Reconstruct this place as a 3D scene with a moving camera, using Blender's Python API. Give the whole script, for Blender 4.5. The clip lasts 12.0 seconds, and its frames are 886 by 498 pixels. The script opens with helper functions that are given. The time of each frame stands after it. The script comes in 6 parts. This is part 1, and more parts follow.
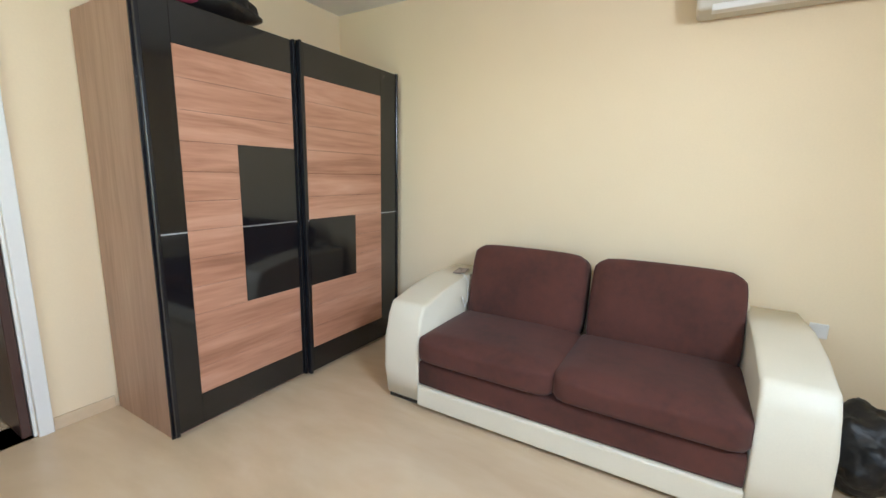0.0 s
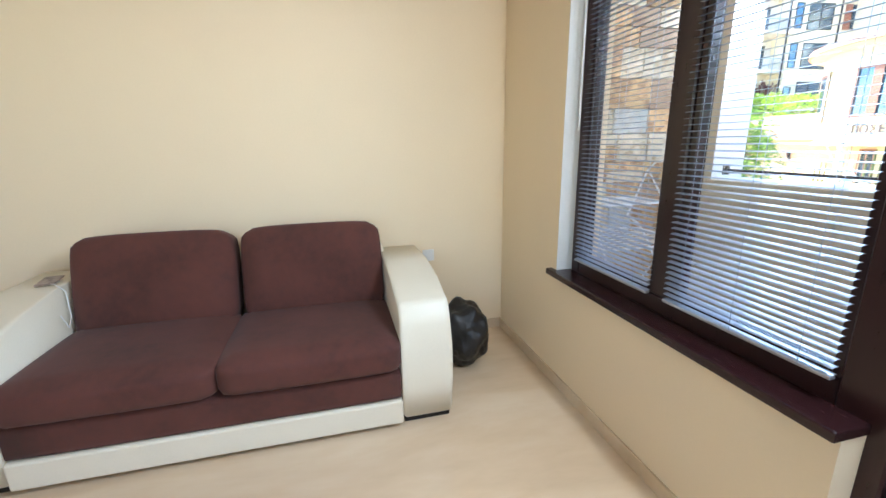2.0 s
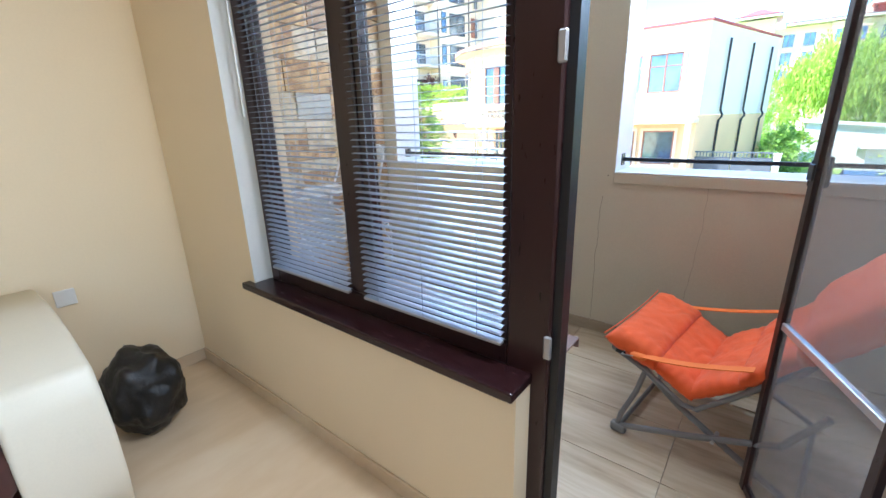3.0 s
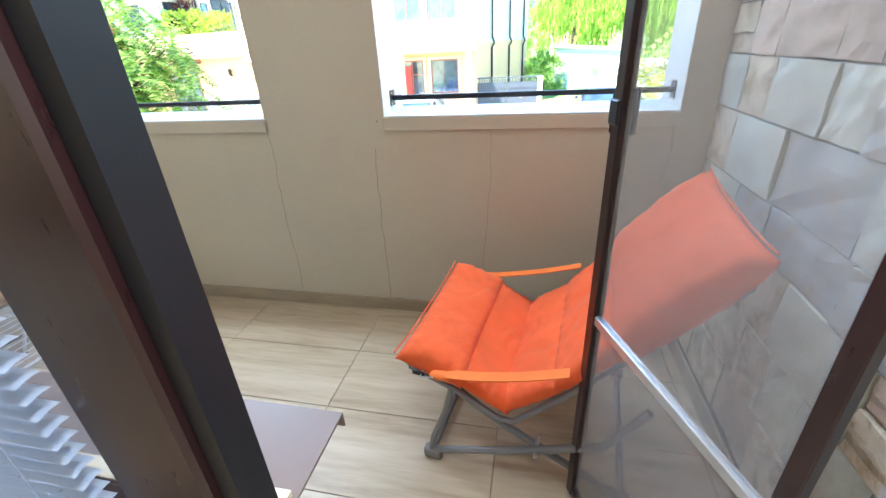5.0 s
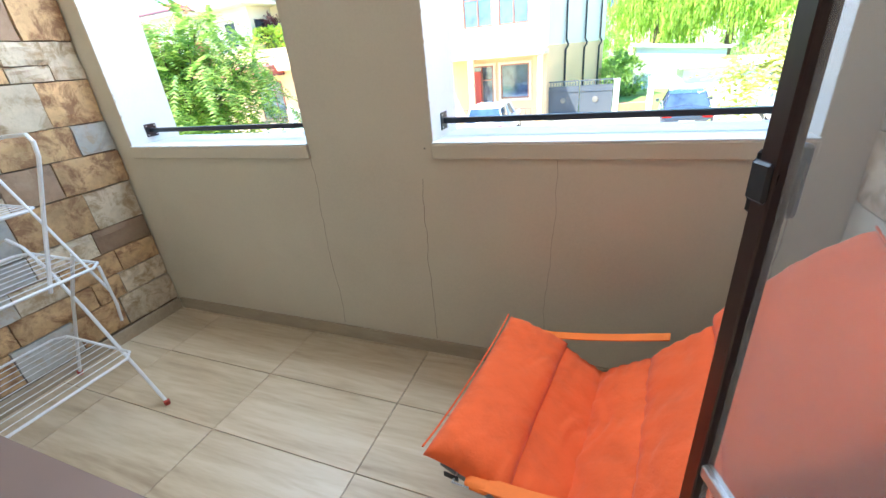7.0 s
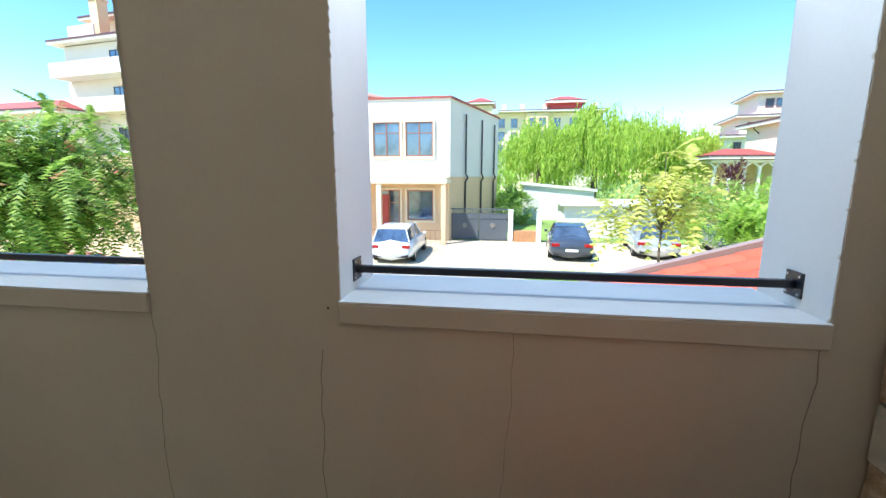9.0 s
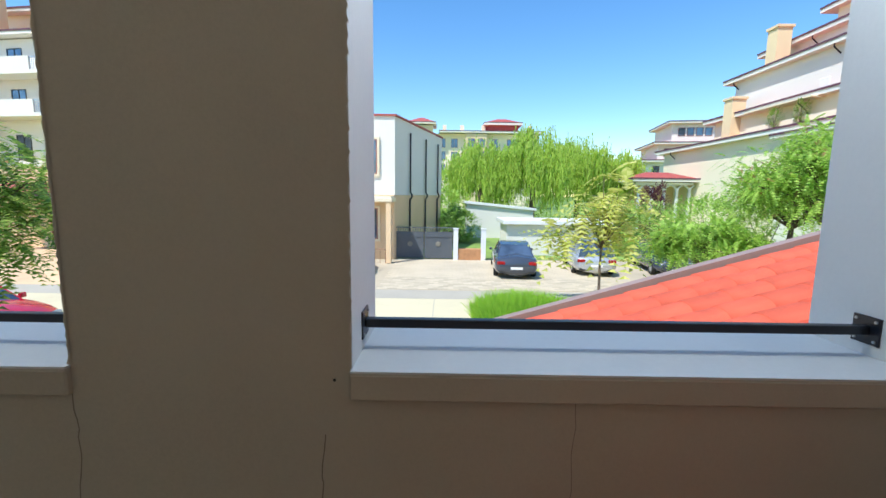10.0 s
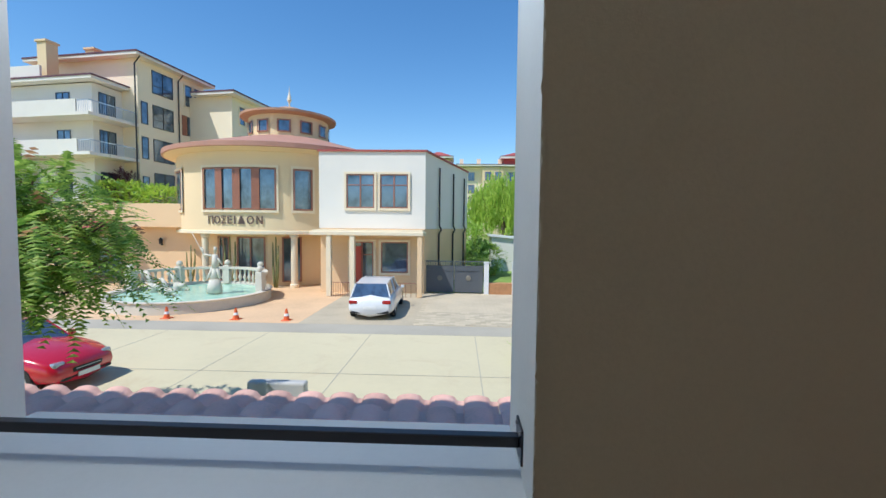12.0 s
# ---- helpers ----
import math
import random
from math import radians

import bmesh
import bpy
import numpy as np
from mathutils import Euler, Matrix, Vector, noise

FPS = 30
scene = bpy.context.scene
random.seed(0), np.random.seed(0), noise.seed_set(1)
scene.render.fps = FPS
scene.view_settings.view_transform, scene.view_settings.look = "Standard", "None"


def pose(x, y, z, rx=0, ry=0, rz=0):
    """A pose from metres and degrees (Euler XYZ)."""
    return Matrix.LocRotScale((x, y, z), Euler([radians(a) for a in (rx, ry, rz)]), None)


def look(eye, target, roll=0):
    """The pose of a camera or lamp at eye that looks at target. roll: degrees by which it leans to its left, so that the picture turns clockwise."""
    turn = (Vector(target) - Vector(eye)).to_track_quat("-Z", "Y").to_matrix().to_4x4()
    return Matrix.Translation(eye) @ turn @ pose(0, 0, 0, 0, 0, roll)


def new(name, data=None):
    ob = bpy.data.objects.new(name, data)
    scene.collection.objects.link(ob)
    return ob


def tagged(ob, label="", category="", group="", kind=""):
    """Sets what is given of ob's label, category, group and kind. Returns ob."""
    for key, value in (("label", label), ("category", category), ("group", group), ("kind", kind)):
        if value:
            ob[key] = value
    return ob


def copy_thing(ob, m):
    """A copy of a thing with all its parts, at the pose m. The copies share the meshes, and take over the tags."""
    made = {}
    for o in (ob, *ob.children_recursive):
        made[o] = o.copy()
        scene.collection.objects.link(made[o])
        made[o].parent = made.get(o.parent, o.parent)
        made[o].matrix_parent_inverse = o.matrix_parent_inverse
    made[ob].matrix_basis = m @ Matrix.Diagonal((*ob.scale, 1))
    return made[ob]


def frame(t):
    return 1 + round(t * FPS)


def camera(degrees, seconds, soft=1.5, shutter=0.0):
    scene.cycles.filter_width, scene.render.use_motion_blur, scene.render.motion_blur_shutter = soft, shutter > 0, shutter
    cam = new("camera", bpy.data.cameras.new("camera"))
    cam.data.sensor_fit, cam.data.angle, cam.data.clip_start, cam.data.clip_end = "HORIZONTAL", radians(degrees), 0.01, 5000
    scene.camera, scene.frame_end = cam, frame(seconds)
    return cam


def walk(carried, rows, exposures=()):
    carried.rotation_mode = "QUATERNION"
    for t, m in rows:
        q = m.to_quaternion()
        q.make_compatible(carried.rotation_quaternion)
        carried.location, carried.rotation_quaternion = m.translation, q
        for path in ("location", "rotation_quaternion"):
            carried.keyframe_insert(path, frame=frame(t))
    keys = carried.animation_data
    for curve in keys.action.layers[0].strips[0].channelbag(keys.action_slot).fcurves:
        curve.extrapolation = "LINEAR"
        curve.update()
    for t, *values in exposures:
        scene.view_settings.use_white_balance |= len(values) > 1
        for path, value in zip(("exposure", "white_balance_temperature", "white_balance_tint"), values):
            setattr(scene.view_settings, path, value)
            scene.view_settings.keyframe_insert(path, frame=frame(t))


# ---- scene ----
cam = camera(93.7, 12.0)
PATH = [
    (0, (2.85, -1.201, 1.381), (1.157, -2.205, 1.027), 1.2),
    (0.5, (2.831, -1.182, 1.443), (1.055, -1.996, 1.016), 0.2),
    (1, (2.792, -1.184, 1.429), (0.909, -1.675, 0.967), -0.3),
    (1.5, (2.745, -1.172, 1.394), (0.804, -1.22, 0.916), -0.5),
    (2, (2.721, -1.134, 1.344), (0.842, -0.655, 0.854), -0.9),
    (2.5, (2.682, -1.043, 1.347), (1.066, 0.01, 0.819), -1.4),
    (3, (2.58, -0.866, 1.358), (1.39, 0.631, 0.773), -1.6),
    (3.5, (2.55, -0.724, 1.361), (1.988, 1.076, 0.698), -1.9),
    (3.7, (2.505, -0.645, 1.354), (2.14, 1.192, 0.653), -2.4),
    (5.3, (2.533, -0.041, 1.321), (2.083, 1.668, 0.385), -3.7),
    (5.5, (2.543, 0.023, 1.318), (2.013, 1.686, 0.341), -4.4),
    (6, (2.531, 0.123, 1.323), (1.868, 1.688, 0.269), -5.8),
    (6.5, (2.524, 0.156, 1.329), (1.844, 1.736, 0.309), -6.0),
    (7, (2.498, 0.170, 1.359), (1.794, 1.839, 0.515), -5.3),
    (7.2, (2.491, 0.186, 1.367), (1.782, 1.885, 0.592), -4.8),
    (8.8, (2.368, 0.579, 1.392), (1.946, 2.498, 1.017), 0.2),
    (9, (2.298, 0.636, 1.394), (2.01, 2.585, 1.048), 0.1),
    (9.5, (2.165, 0.782, 1.417), (2.134, 2.758, 1.109), -0.1),
    (10, (2.044, 0.86, 1.423), (2.035, 2.843, 1.162), 0.8),
    (10.5, (1.847, 0.942, 1.46), (1.818, 2.931, 1.256), 1.5),
    (11, (1.632, 0.972, 1.528), (1.644, 2.967, 1.382), 1.5),
    (11.2, (1.545, 0.966, 1.545), (1.561, 2.962, 1.410), 1.1),
    (11.5, (1.368, 0.970, 1.535), (1.374, 2.967, 1.412), 0.7),
    (11.6, (1.310, 0.984, 1.535), (1.301, 2.981, 1.419), 0.7),
    (12, (1.118, 1.056, 1.522), (1.041, 3.051, 1.412), 0.6),
]
walk(cam, [(t, look(eye, target, roll)) for t, eye, target, roll in PATH], [(0.0, 2.3, 5650, 6), (0.5, 2.25, 5700, 5), (1.0, 2.55, 5750, 4), (1.5, 2.35, 5600, 6), (2.0, 2.3, 5500, 8), (3.0, 2.15, 5450, 9), (3.7, 2.35, 5500, 9), (5.3, 2.55, 5650, 6), (6.5, 2.4, 5750, 6), (7.2, 2.15, 5850, 7), (8.8, 1.25, 5900, 7), (9.5, 0.75, 5950, 8), (10.5, 0.3, 6000, 9), (12.0, 0.05, 6000, 9)]
)

# ---- light ----
SUN_EL, SUN_AZ = radians(57), radians(-134)   # the sun stands behind the flat, to its left
world = bpy.data.worlds.new("world")
scene.world = world
world.use_nodes = True
wn = world.node_tree
sky = wn.nodes.new("ShaderNodeTexSky")
sky.sky_type, sky.sun_disc = "NISHITA", False
sky.sun_elevation, sky.sun_rotation = SUN_EL, SUN_AZ
sky.air_density, sky.dust_density, sky.ozone_density = 1.2, 0.0, 3.5
sat = wn.nodes.new("ShaderNodeHueSaturation")
sat.inputs["Saturation"].default_value = 1.22
wn.links.new(sky.outputs[0], sat.inputs["Color"])
wn.links.new(sat.outputs[0], wn.nodes["Background"].inputs[0])
wn.nodes["Background"].inputs[1].default_value = 0.15


def lamp(name, kind, m, energy, color=(1, 1, 1), size=None):
    d = bpy.data.lights.new(name, kind)
    d.energy, d.color = energy, color
    if kind == "SUN":
        d.angle = radians(0.5)
    if size:
        d.shape, d.size, d.size_y = "RECTANGLE", *size
    ob = new(name, d)
    ob.matrix_world = m
    return ob


sun_way = Vector((math.sin(SUN_AZ) * math.cos(SUN_EL), math.cos(SUN_AZ) * math.cos(SUN_EL), math.sin(SUN_EL)))
lamp("sun", "SUN", look(sun_way * 50, (0, 0, 0)), 4.2, (1.0, 0.95, 0.87))
# added area lamp for daylight from an assumed, unseen window behind the walker
lamp("side_fill", "AREA", look((4.55, -2.2, 1.5), (0, -3.3, 1.1)), 4.5, (0.93, 0.96, 1.0), (1.9, 1.5))

# added area lamp high in the balcony doorway, standing in for sky light
lamp("door_fill", "AREA", look((2.5, 0.06, 2.12), (1.7, -2.9, 0.5)), 11, (0.93, 0.97, 1.0), (0.6, 0.3))
# area lamps added under the two parapet lintels to lift the sky's light
for lx, lw_ in ((0.66, 1.1), (2.46, 1.15)):
    lamp("opening_fill", "AREA", look((lx, 1.98, 2.28), (lx, 0.3, 1.5)), 6.8, (0.76, 0.88, 1.0), (lw_, 0.3))


# ---- materials ----
def nodes_of(m):
    m.use_nodes = True
    return m.node_tree, m.node_tree.nodes, m.node_tree.links


def ramp(n, stops):
    r = n.new("ShaderNodeValToRGB")
    while len(r.color_ramp.elements) < len(stops):
        r.color_ramp.elements.new(0.5)
    for e, (p, c) in zip(r.color_ramp.elements, stops):
        e.position, e.color = p, (*c, 1)
    return r


def noise_node(n, l, coord, scale, detail=4, rough=0.6, stretch=(1, 1, 1), distort=0.0):
    mp = n.new("ShaderNodeMapping")
    mp.inputs["Scale"].default_value = stretch
    l.new(coord, mp.inputs["Vector"])
    t = n.new("ShaderNodeTexNoise")
    t.inputs["Scale"].default_value, t.inputs["Detail"].default_value = scale, detail
    t.inputs["Roughness"].default_value, t.inputs["Distortion"].default_value = rough, distort
    l.new(mp.outputs[0], t.inputs["Vector"])
    return t


def shade(c, k):
    return tuple(max(0, min(1, v * k)) for v in c)


def surf(name, color, rough=0.6, vary=0.08, big=1.5, fine=40.0, bump=0.1, metal=0.0, stretch=(1, 1, 1), per=0.0, spec=0.5,
         stain=None, stain_at=(0.55, 0.75), sheen=0.0, coat=0.0, dist=0.004):
    """A plain material with patches, grain, relief and, with per, a difference from piece to piece."""
    m = bpy.data.materials.new(name)
    t, n, l = nodes_of(m)
    b = n["Principled BSDF"]
    coord = n.new("ShaderNodeTexCoord").outputs["Object"]
    info = n.new("ShaderNodeObjectInfo")
    add = n.new("ShaderNodeVectorMath")
    l.new(coord, add.inputs[0])
    sc = n.new("ShaderNodeMath")
    sc.operation, sc.inputs[1].default_value = "MULTIPLY", 37.0 if per else 0.0
    l.new(info.outputs["Random"], sc.inputs[0])
    l.new(sc.outputs[0], add.inputs[1])
    v = add.outputs[0]
    a = noise_node(n, l, v, big, 3, 0.55, stretch)
    f = noise_node(n, l, v, fine, 5, 0.65, stretch)
    mixf = n.new("ShaderNodeMath")
    mixf.operation, mixf.inputs[1].default_value = "MULTIPLY_ADD", 0.35
    l.new(f.outputs[0], mixf.inputs[0])
    half = n.new("ShaderNodeMath")
    half.operation, half.inputs[1].default_value = "MULTIPLY", 0.65
    l.new(a.outputs[0], half.inputs[0])
    l.new(half.outputs[0], mixf.inputs[2])
    r = ramp(n, [(0.3, shade(color, 1 - vary * 1.6)), (0.5, color), (0.7, shade(color, 1 + vary))])
    l.new(mixf.outputs[0], r.inputs[0])
    out = r.outputs[0]
    if stain:
        s = noise_node(n, l, v, big * 2.3, 6, 0.7, stretch, 0.5)
        sr = ramp(n, [(stain_at[0], (0, 0, 0)), (stain_at[1], (1, 1, 1))])
        l.new(s.outputs[0], sr.inputs[0])
        mx = n.new("ShaderNodeMix")
        mx.data_type = "RGBA"
        l.new(sr.outputs[0], mx.inputs["Factor"])
        l.new(out, mx.inputs["A"])
        mx.inputs["B"].default_value = (*stain, 1)
        out = mx.outputs["Result"]
    if per:
        hv = n.new("ShaderNodeHueSaturation")
        mr = n.new("ShaderNodeMapRange")
        mr.inputs["To Min"].default_value, mr.inputs["To Max"].default_value = 1 - per, 1 + per
        l.new(info.outputs["Random"], mr.inputs["Value"])
        l.new(mr.outputs[0], hv.inputs["Value"])
        l.new(out, hv.inputs["Color"])
        out = hv.outputs[0]
    l.new(out, b.inputs["Base Color"])
    b.inputs["Metallic"].default_value = metal
    b.inputs["Specular IOR Level"].default_value = spec
    b.inputs["Sheen Weight"].default_value = sheen
    b.inputs["Coat Weight"].default_value = coat
    rr = n.new("ShaderNodeMapRange")
    rr.inputs["To Min"].default_value, rr.inputs["To Max"].default_value = max(0.02, rough - 0.08), min(1, rough + 0.08)
    l.new(f.outputs[0], rr.inputs["Value"])
    l.new(rr.outputs[0], b.inputs["Roughness"])
    if bump:
        bp = n.new("ShaderNodeBump")
        bp.inputs["Strength"].default_value, bp.inputs["Distance"].default_value = bump, dist
        l.new(mixf.outputs[0], bp.inputs["Height"])
        l.new(bp.outputs[0], b.inputs["Normal"])
    return m


def banded(name, stops, scale, stretch, rough=0.4, fine=60, bump=0.05, distort=0.6, per=False, detail=5):
    """Streaky colour along one axis: wood, veined tile."""
    m = bpy.data.materials.new(name)
    t, n, l = nodes_of(m)
    b = n["Principled BSDF"]
    coord = n.new("ShaderNodeTexCoord").outputs["Object"]
    if per:
        info = n.new("ShaderNodeObjectInfo")
        sc = n.new("ShaderNodeMath")
        sc.operation, sc.inputs[1].default_value = "MULTIPLY", 53.0
        l.new(info.outputs["Random"], sc.inputs[0])
        add = n.new("ShaderNodeVectorMath")
        l.new(coord, add.inputs[0])
        l.new(sc.outputs[0], add.inputs[1])
        coord = add.outputs[0]
    a = noise_node(n, l, coord, scale, detail, 0.6, stretch, distort)
    f = noise_node(n, l, coord, scale * 6, 3, 0.5, stretch, 0.2)
    mx = n.new("ShaderNodeMath")
    mx.operation, mx.inputs[1].default_value = "MULTIPLY_ADD", 0.25
    l.new(f.outputs[0], mx.inputs[0])
    hv = n.new("ShaderNodeMath")
    hv.operation, hv.inputs[1].default_value = "MULTIPLY", 0.75
    l.new(a.outputs[0], hv.inputs[0])
    l.new(hv.outputs[0], mx.inputs[2])
    r = ramp(n, stops)
    l.new(mx.outputs[0], r.inputs[0])
    l.new(r.outputs[0], b.inputs["Base Color"])
    b.inputs["Roughness"].default_value = rough
    bp = n.new("ShaderNodeBump")
    bp.inputs["Strength"].default_value, bp.inputs["Distance"].default_value = bump, 0.002
    l.new(mx.outputs[0], bp.inputs["Height"])
    l.new(bp.outputs[0], b.inputs["Normal"])
    return m


def glass(name, tint=(1, 1, 1), rough=0.0, ior=0.04):
    """Thin pane: clear, with a mirror's share that grows towards grazing."""
    m = bpy.data.materials.new(name)
    t, n, l = nodes_of(m)
    n.remove(n["Principled BSDF"])
    tr = n.new("ShaderNodeBsdfTransparent")
    tr.inputs[0].default_value = (*tint, 1)
    gl = n.new("ShaderNodeBsdfGlossy")
    gl.inputs["Roughness"].default_value = rough
    lw = n.new("ShaderNodeLayerWeight")
    lw.inputs[0].default_value = 0.5
    pw = n.new("ShaderNodeMath")
    pw.operation, pw.inputs[1].default_value = "POWER", 3.0
    l.new(lw.outputs["Facing"], pw.inputs[0])
    fr = n.new("ShaderNodeMath")
    fr.operation, fr.inputs[1].default_value, fr.inputs[2].default_value = "MULTIPLY_ADD", 0.55, ior
    l.new(pw.outputs[0], fr.inputs[0])
    mx = n.new("ShaderNodeMixShader")
    l.new(fr.outputs[0], mx.inputs[0])
    l.new(tr.outputs[0], mx.inputs[1])
    l.new(gl.outputs[0], mx.inputs[2])
    l.new(mx.outputs[0], n["Material Output"].inputs[0])
    return m


def leaf(name, c, c2):
    m = bpy.data.materials.new(name)
    t, n, l = nodes_of(m)
    b = n["Principled BSDF"]
    g = n.new("ShaderNodeNewGeometry")
    r = ramp(n, [(0.0, c), (1.0, c2)])
    l.new(g.outputs["Random Per Island"], r.inputs[0])
    l.new(r.outputs[0], b.inputs["Base Color"])
    b.inputs["Roughness"].default_value = 0.55
    tl = n.new("ShaderNodeBsdfTranslucent")
    l.new(r.outputs[0], tl.inputs[0])
    mx = n.new("ShaderNodeMixShader")
    mx.inputs[0].default_value = 0.45
    l.new(b.outputs[0], mx.inputs[1])
    l.new(tl.outputs[0], mx.inputs[2])
    l.new(mx.outputs[0], n["Material Output"].inputs[0])
    return m


M_WALL = surf("cream_plaster", (0.83, 0.685, 0.47), 0.85, 0.03, 0.8, 90, 0.12)
M_CEIL = surf("white_ceiling", (0.82, 0.80, 0.76), 0.9, 0.02, 1, 60, 0.05)
M_FLOOR_IN = banded("beige_stone_tile", [(0.3, (0.56, 0.42, 0.27)), (0.5, (0.66, 0.51, 0.34)), (0.68, (0.73, 0.60, 0.43))], 1.6, (1, 0.35, 1), 0.14, bump=0.02)
M_GROUT = surf("grout", (0.34, 0.28, 0.21), 0.9, 0.1, 5, 80, 0.2)
M_MORTAR = surf("dark_mortar", (0.16, 0.12, 0.085), 0.9, 0.2, 5, 60, 0.3)
M_FLOOR_OUT = banded("balcony_tile", [(0.28, (0.30, 0.22, 0.14)), (0.45, (0.46, 0.36, 0.24)), (0.6, (0.56, 0.46, 0.33)), (0.75, (0.62, 0.53, 0.40))], 1.7, (0.6, 5.0, 1), 0.38, bump=0.04, per=True)
M_SKIRT_OUT = banded("balcony_skirting", [(0.3, (0.30, 0.24, 0.17)), (0.7, (0.46, 0.38, 0.28))], 2, (0.7, 4, 4), 0.35)
M_PARAPET = surf("beige_render", (0.575, 0.52, 0.42), 0.9, 0.07, 1.2, 120, 0.35, stain=(0.51, 0.45, 0.355), stain_at=(0.6, 0.85))
M_LEDGE = surf("white_ledge_paint", (0.78, 0.77, 0.73), 0.7, 0.04, 2, 70, 0.2, stain=(0.6, 0.57, 0.5), stain_at=(0.68, 0.9))
M_IRON = surf("black_iron", (0.015, 0.015, 0.02), 0.35, 0.2, 10, 100, 0.1)
M_PVC = surf("brown_foil_frame", (0.026, 0.009, 0.009), 0.3, 0.12, 4, 80, 0.05, stretch=(1, 1, 0.2))
M_GASKET = surf("black_gasket", (0.008, 0.008, 0.010), 0.5, 0.1, 5, 50, 0.05)
M_SILL = surf("brown_window_board", (0.024, 0.008, 0.009), 0.25, 0.15, 3, 60, 0.05, stretch=(0.2, 1, 1))
M_WHITE = surf("white_paint", (0.80, 0.79, 0.76), 0.45, 0.03, 2, 60, 0.05)
M_ALU = surf("grey_aluminium", (0.50, 0.50, 0.52), 0.35, 0.06, 4, 80, 0.05, metal=0.7)
M_SLAT = surf("blind_slat", (0.42, 0.47, 0.57), 0.3, 0.04, 3, 60, 0.02, metal=0.3)
M_GLASS = glass("clear_glass")
# grey tint stands in for the dimness of the room behind the pane
M_GLASS2 = glass("double_glass", (0.55, 0.55, 0.56), 0.0, 0.42)
M_BLACKGL = surf("black_lacobel_glass", (0.006, 0.007, 0.009), 0.06, 0.1, 1, 10, 0.0, spec=0.8)
M_BLACK = surf("black_lacquer", (0.010, 0.010, 0.013), 0.22, 0.2, 2, 60, 0.02)
M_WALNUT = banded("walnut_panel", [(0.25, (0.20, 0.085, 0.05)), (0.42, (0.40, 0.19, 0.115)), (0.55, (0.52, 0.27, 0.175)), (0.72, (0.62, 0.36, 0.25))], 1.5, (0.45, 1, 5.5), 0.3, bump=0.03, distort=0.9)
M_CARCASS = banded("wardrobe_side", [(0.3, (0.22, 0.12, 0.075)), (0.5, (0.34, 0.20, 0.13)), (0.7, (0.42, 0.27, 0.18))], 2.5, (5, 5, 0.35), 0.35, bump=0.03)
M_VELOUR = surf("brown_velour", (0.085, 0.026, 0.018), 0.9, 0.28, 3, 25, 0.3, sheen=0.06, stretch=(1, 1, 1))
M_LEATHER = surf("cream_leatherette", (0.76, 0.70, 0.56), 0.45, 0.04, 2, 130, 0.2)
M_ORANGE = surf("orange_canvas", (0.78, 0.108, 0.014), 0.85, 0.10, 6, 22, 0.8, stretch=(1, 1, 1), sheen=0.1, dist=0.012)
M_ORANGE_D = surf("dark_orange_strap", (0.78, 0.17, 0.02), 0.8, 0.08, 8, 150, 0.3)
M_TUBE = surf("grey_lacquered_tube", (0.20, 0.19, 0.19), 0.4, 0.06, 4, 80, 0.03, metal=0.3)
M_RACK = surf("white_coated_wire", (0.72, 0.72, 0.74), 0.35, 0.04, 4, 60, 0.03)
M_RED = surf("red_plastic", (0.35, 0.03, 0.02), 0.4, 0.1)
M_BAG = surf("black_bin_bag", (0.006, 0.006, 0.007), 0.42, 0.2, 6, 30, 0.6, dist=0.02)
M_DARKWOOD = surf("dark_door_wood", (0.06, 0.03, 0.025), 0.35, 0.2, 3, 50, 0.05, stretch=(4, 4, 0.3))
M_ROOF = surf("red_clay_tile", (0.58, 0.10, 0.05), 0.75, 0.18, 4, 60, 0.3, per=0.12)
M_ROOFFAR = surf("dark_red_roof", (0.40, 0.085, 0.07), 0.7, 0.15, 2, 30, 0.3)
M_EAVE = surf("purple_brown_fascia", (0.13, 0.05, 0.07), 0.6, 0.1)
M_CONC = surf("pale_concrete_road", (0.61, 0.535, 0.345), 0.9, 0.05, 0.25, 6, 0.2, stain=(0.54, 0.44, 0.28), stain_at=(0.55, 0.8), dist=0.01)
M_ASPH = surf("grey_gutter_strip", (0.42, 0.38, 0.30), 0.95, 0.08, 0.5, 12, 0.3, dist=0.01)
M_PAVE = surf("tan_paving", (0.64, 0.43, 0.25), 0.9, 0.12, 0.5, 9, 0.3, per=0.12)
M_PAVER = surf("grey_pavers", (0.52, 0.44, 0.31), 0.92, 0.12, 0.6, 10, 0.3, per=0.14)
M_GRASS = leaf("bright_grass", (0.25, 0.46, 0.03), (0.48, 0.74, 0.08))
M_SOIL = surf("green_ground", (0.20, 0.30, 0.06), 0.95, 0.3, 0.3, 4, 0.4, dist=0.05)
M_LEAF = leaf("mimosa_leaf", (0.24, 0.44, 0.05), (0.56, 0.72, 0.15))
M_LEAFD = leaf("dark_leaf", (0.12, 0.26, 0.035), (0.48, 0.62, 0.13))
M_LEAFY = leaf("yellow_green_leaf", (0.42, 0.48, 0.06), (0.72, 0.68, 0.22))
M_WILLOW = leaf("willow_leaf", (0.32, 0.50, 0.05), (0.58, 0.72, 0.13))
M_FLOWER = leaf("faded_blossom", (0.42, 0.20, 0.10), (0.60, 0.36, 0.20))
M_PURPLE = leaf("purple_leaf", (0.10, 0.03, 0.05), (0.20, 0.07, 0.09))
M_BARK = surf("bark", (0.15, 0.11, 0.08), 0.9, 0.25, 5, 40, 0.6, stretch=(3, 3, 0.6), dist=0.01)
